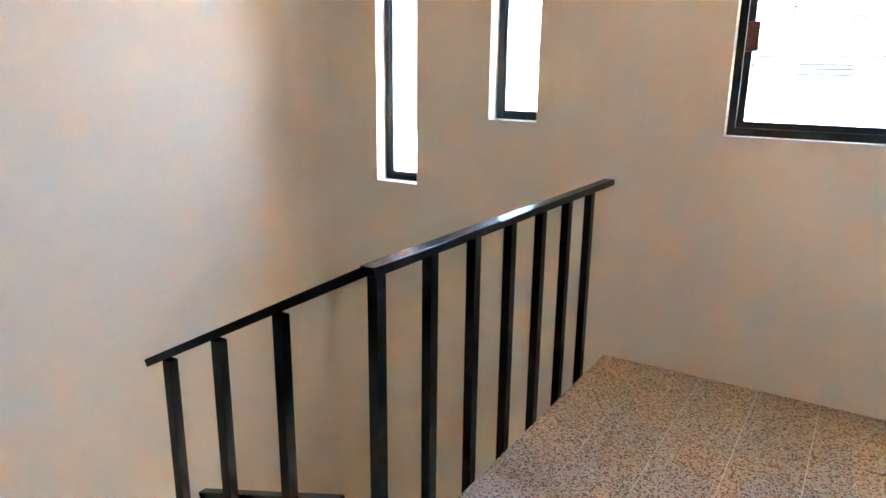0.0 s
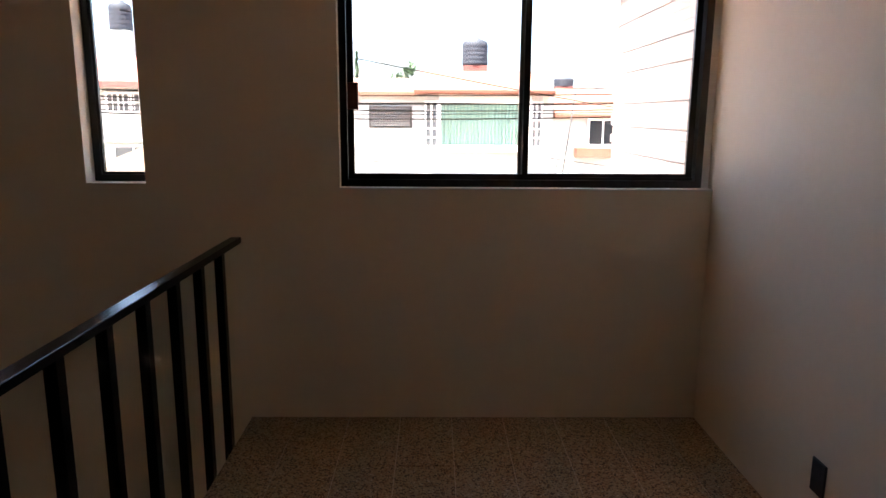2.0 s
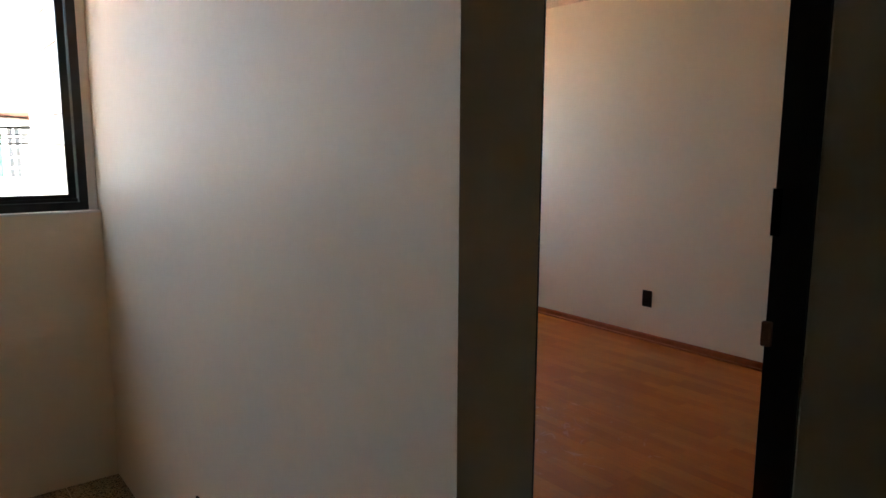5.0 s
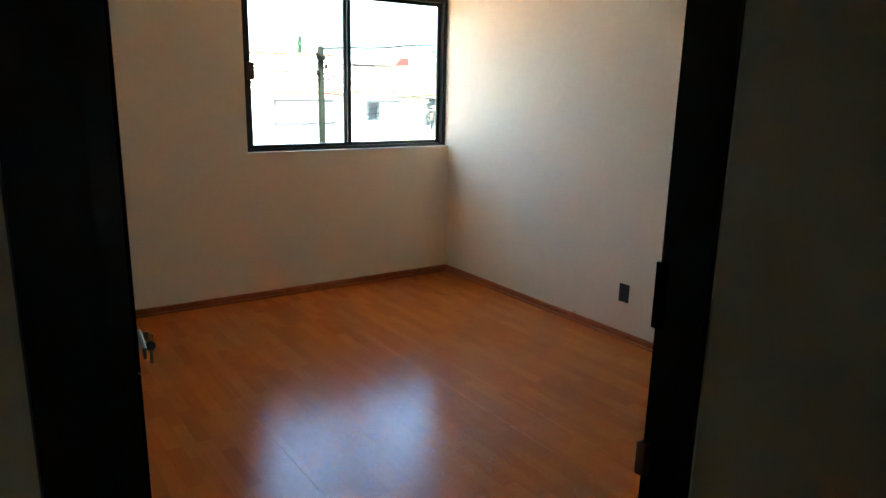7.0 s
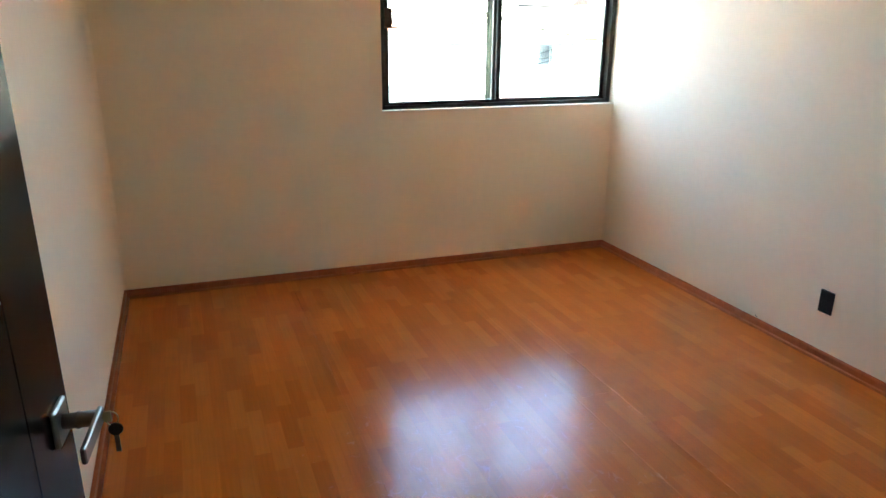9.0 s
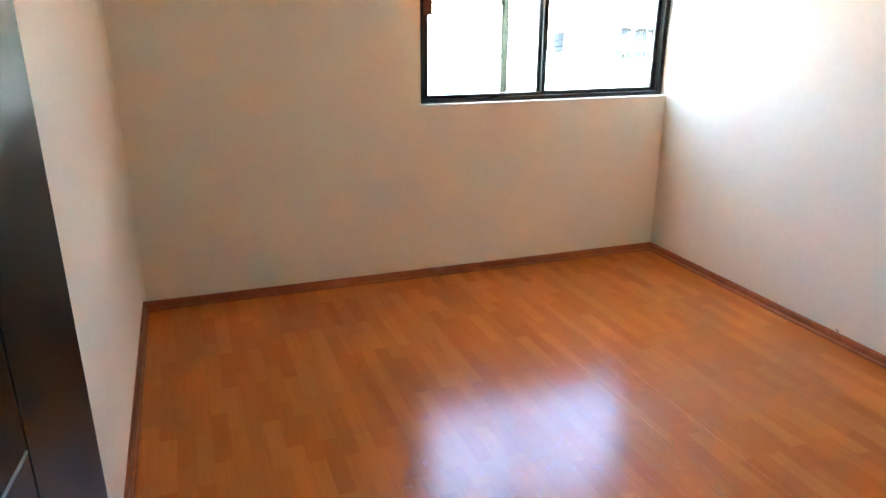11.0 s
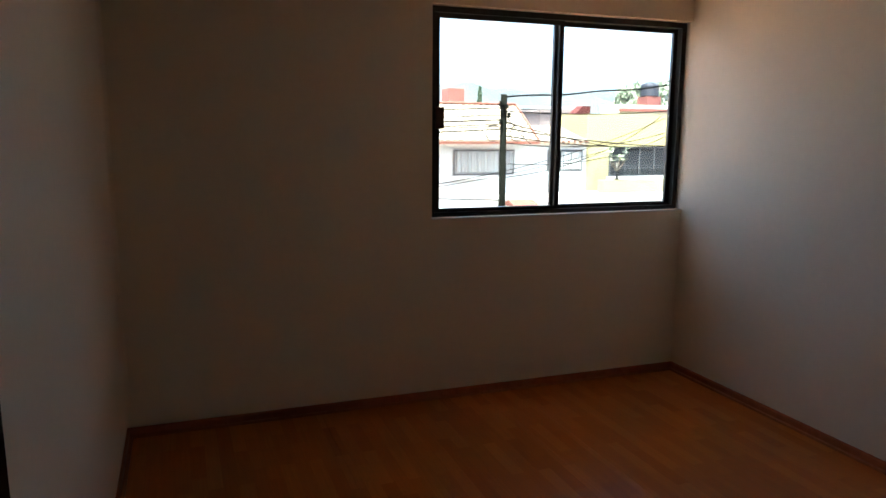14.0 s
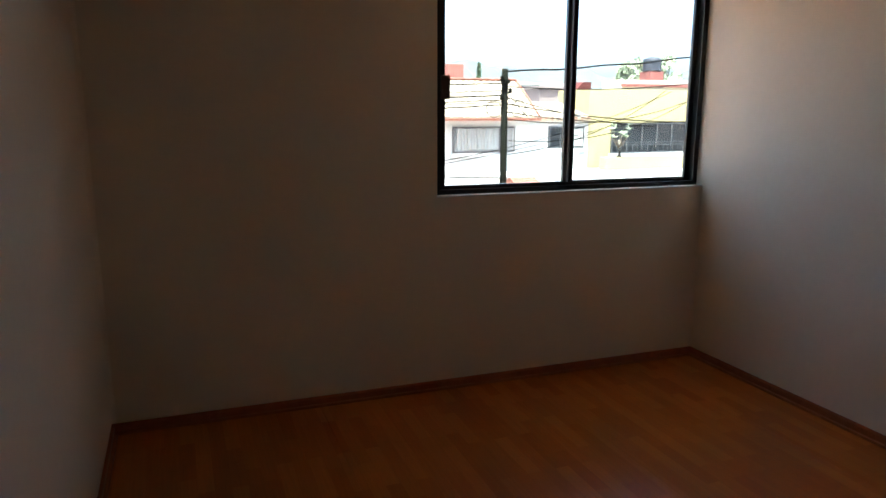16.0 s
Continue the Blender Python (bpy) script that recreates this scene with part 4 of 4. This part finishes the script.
cable(-16, 12.4, 2.15, 7.1, 12.0, 1.80, 0.30, 0.014, True)
cable(-16, 12.4, 1.95, 7.1, 12.0, 1.70, 0.32)
cable(-16, 12.4, 1.85, 7.1, 12.0, 1.60, 0.40, 0.012)
cable(-16, 12.4, 1.78, 7.1, 12.0, 1.66, 0.30, 0.008)
cable(-16, 12.5, 2.05, 7.1, 12.1, 1.90, 0.35, 0.008)
cable(-6.5, 9.0, 3.1, 4.5, 15.8, 1.5, 0.05, 0.010)
cable(7.12, 11.9, 2.28, 16, 11.0, 3.35, 0.15, 0.016, True)
cable(7.12, 11.9, 2.05, -16, 12.4, 2.30, 0.35)
cable(7.12, 11.9, 1.62, 17, 12.6, 1.5, 0.35, 0.012)
cable(7.12, 11.9, 1.75, 14.2, 16.1, 1.0, 0.12)
cable(7.12, 11.9, 1.45, 17, 12.4, 1.9, 0.45)
cable(7.12, 11.9, 0.55, 14.6, 16.1, 2.1, 0.35, 0.009)
cable(5.2, 12.2, 0.35, 14.8, 16.1, 2.05, 0.25, 0.009)
cable(4.0, 12.2, 0.15, 12.4, 16.2, 0.95, 0.1, 0.008)
cable(7.12, 11.9, 1.98, 16, 12.3, 2.75, 0.30, 0.010)
cable(7.12, 11.9, 1.30, 15.4, 16.15, 1.75, 0.30, 0.009)
cable(7.12, 11.9, 1.90, 9.9, 15.9, 1.20, 0.06, 0.009)
cable(7.12, 11.9, 0.85, 15.8, 16.1, 1.95, 0.45, 0.008)
cable(7.12, 11.9, 0.05, 2.0, 16.2, 0.25, 0.1, 0.009)


# plants
def leaf_clump(bm, centre, radius, count, size, flat=0.8):
    for _ in range(count):
        d = Vector((random.gauss(0, 1), random.gauss(0, 1), random.gauss(0, 1) * flat)).normalized() * radius * random.uniform(0.35, 1.0)
        p = Vector(centre) + d
        e = Euler((random.uniform(0, 6.3), random.uniform(0, 6.3), random.uniform(0, 6.3))).to_matrix()
        s = size * random.uniform(0.6, 1.3)
        v = [bm.verts.new(p + e @ Vector(c) * s) for c in ((-0.5, 0, 0), (0, -0.22, 0.06), (0.5, 0, 0), (0, 0.22, 0.06))]
        bm.faces.new(v)


t = thing("potted_shrub", "leafy shrub with pale branches before the yellow house", "plant", at=pose(12.55, 15.46, 0.16))
bm = bmesh.new()
tube(bm, [(0, 0, 0), (0.02, 0, 0.25), (-0.03, 0, 0.5)], [0.07, 0.055, 0.03], 8)
for k in range(7):
    a = k * 0.9
    tube(bm, [(0, 0, 0.25), (0.2 * math.cos(a), 0.15 * math.sin(a), 0.5), (0.36 * math.cos(a), 0.25 * math.sin(a), 0.68 + 0.06 * (k % 3))], [0.03, 0.02, 0.01], 5)
part("trunk", bm, BARK, t, "", True)
bm = bmesh.new()
for k in range(11):  # rosettes of long leaves at the branch ends
    c = Vector((0.42 * math.cos(k * 0.9) * (0.5 + 0.5 * (k % 3) / 2), 0.26 * math.sin(k * 0.9), 0.56 + 0.11 * (k % 4)))
    for j in range(13):
        a, up = j * 2.4, 0.15 + 0.5 * random.random()
        d = Vector((math.cos(a), math.sin(a), up)).normalized() * random.uniform(0.13, 0.21)
        side = Vector((-math.sin(a), math.cos(a), 0)) * 0.026
        bm.faces.new([bm.verts.new(v) for v in (c, c + d * 0.55 + side, c + d, c + d * 0.55 - side)])
part("crown", bm, LEAF_PALE, t)


def tree(x, y, z, height, spread, label, narrow=False, leaf=None):
    t = thing("tree", label, "tree", at=pose(x, y, z))
    bm = bmesh.new()
    tube(bm, [(0, 0, 0), (0.03, 0, height * 0.5), (0, 0, height * 0.95)], [0.05 * height * 0.5, 0.03 * height * 0.5, 0.02], 7)
    for k in range(6):
        a = k * 1.05
        tube(bm, [(0, 0, height * (0.4 + 0.06 * k)), (spread * 0.5 * math.cos(a), spread * 0.5 * math.sin(a), height * (0.5 + 0.07 * k))], [0.04, 0.015], 5)
    part("trunk", bm, BARK, t, "", True)
    bm = bmesh.new()
    count = 54 if narrow else 26
    for k in range(count):
        u = (k + 0.5) / count if narrow else random.random()
        r = spread * ((1 - u) if narrow else math.sqrt(max(0.05, 1 - (2 * u - 1) ** 2))) * random.uniform(0.2, 0.9)
        a = random.uniform(0, 6.3)
        leaf_clump(bm, (r * math.cos(a), r * math.sin(a), height * ((0.15 if narrow else 0.45) + (0.85 if narrow else 0.55) * u)), (spread * 0.34 * (1 - u) + 0.05) if narrow else spread * 0.3, 110 if leaf or narrow else 50, 0.28 if not narrow else 0.17)
    part("crown", bm, leaf or LEAF, t)


tree(-5.95, 40, STREET - 0.16, 8.1, 0.55, "dark narrow cypress behind the roofs", True)
tree(-2.65, 30, STREET - 0.16, 6.6, 1.0, "small leafy tree behind the roofs")
tree(12.75, 26, STREET - 0.16, 6.35, 0.62, "dark narrow cypress behind the roofs", True)
tree(21.2, 27.5, STREET - 0.16, 6.7, 1.0, "pale leafy tree behind the yellow house", leaf=LEAF_PALE)
tree(22.4, 28.0, STREET - 0.16, 6.75, 0.9, "pale leafy tree behind the yellow house", leaf=LEAF_PALE)
tree(25.0, 29.0, STREET - 0.16, 7.1, 1.3, "pale leafy tree behind the yellow house", leaf=LEAF_PALE)
tree(6.9, 40, STREET - 0.16, 6.2, 0.6, "small dark tree behind the roofs", True)

# far roofs and hills
for x0, x1, y0, z1, mat in ((-8.5, -6.0, 25, 3.05, RED_ROOF), (-5.8, -7.0, 25.2, 3.15, RED_ROOF), (3.5, 6.0, 27, 2.75, WHITE_WALL), (16.8, 18.4, 28, 2.62, FAR_PINK), (15.3, 16.3, 30.3, 2.5, FAR_GREY), (-4.0, 0.0, 34, 2.9, SALMON_WALL), (14.5, 17.0, 36, 2.9, FAR_GREY), (19, 24, 36, 3.1, WHITE_WALL), (5, 9, 38, 3.0, SALMON_WALL), (-14, -9, 36, 3.2, WHITE_WALL)):
    t = thing("far_house", "far low house with a painted flat roof", "house", "far houses")
    part("wall", boxes((x0, x1, y0, y0 + 2, STREET - 0.16, z1 - 0.14)), FAR_PINK if mat == FAR_PINK else FAR_GREY, t)
    part("roof", boxes((x0 - 0.1, x1 + 0.1, y0 - 0.1, y0 + 2.1, z1 - 0.138, z1)), mat, t)
t = thing("roof_hut", "small brick-red hut with a sloping roof behind the yellow house", "hut")
bm = bmesh.new()
solid(bm, ((17.05, STREET - 0.16), (17.05, 1.948), (17.9, 1.948), (17.9, STREET - 0.16)), (25.45, 25.95))
part("wall", bm, WHITE_WALL, t)
bm = bmesh.new()
solid(bm, ((17.0, 1.95), (17.0, 2.20), (17.55, 2.72), (17.95, 2.72), (17.95, 1.95)), (25.4, 25.98))
part("roof", bm, RED_BRICK, t)
t = thing("street_canopy", "small orange-tiled gate canopy by the street", "canopy")
bm = bmesh.new()
solid(bm, ((13.2, -0.27), (13.2, -0.23), (13.5, -0.11), (13.8, -0.23), (13.8, -0.27)), (8.02, 8.72), "x")
part("roof", bm, RIDGE, t)
for x in (8.10, 8.64):
    part("post", boxes((x - 0.04, x + 0.04, 13.46, 13.54, STREET, -0.271)), WHITE_WALL, t)
bm = bmesh.new()
n = 90
low, high, back = [], [], []
for i in range(n + 1):
    x = -330 + 720 * i / n
    z = 28 + 3 * math.sin(i * 0.21 + 0.5) + 1.8 * math.sin(i * 0.53) + 1.6 * math.sin(i * 1.7)
    low.append(bm.verts.new((x, 330 + 8 * math.sin(i * 0.4), STREET - 1)))
    high.append(bm.verts.new((x, 420, z)))
    back.append(bm.verts.new((x, 520, STREET - 1)))
for i in range(n):
    bm.faces.new((low[i], low[i + 1], high[i + 1], high[i]))
    bm.faces.new((high[i], high[i + 1], back[i + 1], back[i]))
structure("backdrop_hills", bm, HILL, "hazy grey-green hills on the horizon", "hills")

# ---------------------------------------------------------------- pieces of floors and walls
def shared(name, bm, mat, parent, places):
    """Alike pieces on one mesh."""
    me = mesh_of(name, bm, mat)
    for m in places:
        ob = new(name, me)
        ob.parent = parent
        ob.matrix_basis = m


def bevelled(x, y, z0, z1, b):
    bm = bmesh.new()
    lo = [bm.verts.new(c) for c in ((0, 0, z0), (x, 0, z0), (x, y, z0), (0, y, z0))]
    mid = [bm.verts.new(c) for c in ((0, 0, z1 - b), (x, 0, z1 - b), (x, y, z1 - b), (0, y, z1 - b))]
    hi = [bm.verts.new(c) for c in ((b, b, z1), (x - b, b, z1), (x - b, y - b, z1), (b, y - b, z1))]
    bm.faces.new(hi)
    for a, c in ((lo, mid), (mid, hi)):
        for i in range(4):
            bm.faces.new((a[i], a[(i + 1) % 4], c[(i + 1) % 4], c[i]))
    return bm


floor_hall = tagged(new("floor_hall"), "brown-chipped beige terrazzo tile floor of the hall", "floor", kind="structure")
T = 0.2415
spots = {}
rest = bmesh.new()
for i in range(-12, 20):
    for k in range(-28, 3):
        x0, y0 = -1.16 + T * i, -0.463 + T * k
        x1, y1 = min(x0 + T, EAST), min(y0 + T, 0.0)
        x0, y0 = max(x0, -2.106 if y0 > -2.75 else -4.0), max(y0, -7.0)
        if x0 < 0 < x1:
            x1 = 0.0 if y1 > DOOR_S + 0.01 else x1
        if x0 >= 0 and y1 > DOOR_S:
            y1 = DOOR_S
        if x0 < -2.11:
            y1 = min(y1, -2.75)
        if x1 - x0 < 0.02 or y1 - y0 < 0.02:
            continue
        if x0 < 1.0 and y0 > -4.0 and x0 > -2.2:
            spots.setdefault((round(x1 - x0, 3), round(y1 - y0, 3)), []).append(pose(x0 + 0.0015, y0 + 0.0015, 0))
        else:
            box(rest, x0 + 0.001, x1 - 0.001, y0 + 0.001, y1 - 0.001, -0.0028, 0.0)
for (w, d), places in spots.items():
    shared("tile", bevelled(w - 0.0030, d - 0.0030, -0.0028, 0.0, 0.0006), TERRAZZO, floor_hall, places)
tagged(part("far_tiles", rest, TERRAZZO, floor_hall), kind="stuff")

floor_bedroom = tagged(new("floor_bedroom"), "orange-brown beech laminate floor with a gloss finish", "floor", kind="structure")
P, PL = 0.1935, 1.28
spots = {}
for i in range(17):
    x0 = LEFT + P * i
    x1 = min(x0 + P, EAST)
    y = -2.19 - (0.0, 0.43, 0.86)[i % 3]
    while y < NORTH + 0.115:
        y0, y1 = max(y, -2.19), min(y + PL, NORTH + 0.115)
        if y1 - y0 > 0.03 and x1 - x0 > 0.02:
            spots.setdefault((round(x1 - x0, 3), round(y1 - y0, 3)), []).append(pose(x0, y0, 0))
        y += PL
for (w, d), places in spots.items():
    shared("plank", bevelled(w - 0.0003, d - 0.0003, -0.0088, 0.0, 0.00005), LAMINATE, floor_bedroom, places)

# painted bricks in bands of two or three courses between deep joints
top = 2.163
for band, (low, courses) in enumerate(((2.016, 2), (1.828, 3), (1.690, 2), (1.488, 3), (1.338, 2), (1.168, 3), (1.020, 2), (0.850, 3))):
    step = (top - low - 0.009) / courses
    bm_brick = bmesh.new()
    box(bm_brick, 0.036, 0.056, 0.0006, 0.2394, 0.0004, step - 0.0004)
    places = []
    for k in range(courses):
        for j in range(8):
            y = 0.155 + 0.24 * j + (0.12 if (k + band) % 2 else 0.0) - 0.08
            if 0.15 < y and y + 0.24 < 2.001:
                places.append(pose(random.uniform(-0.001, 0.001), y, low + 0.009 + step * k))
    shared("brick", bm_brick, BRICK_WHITE, fin, places)
    top = low
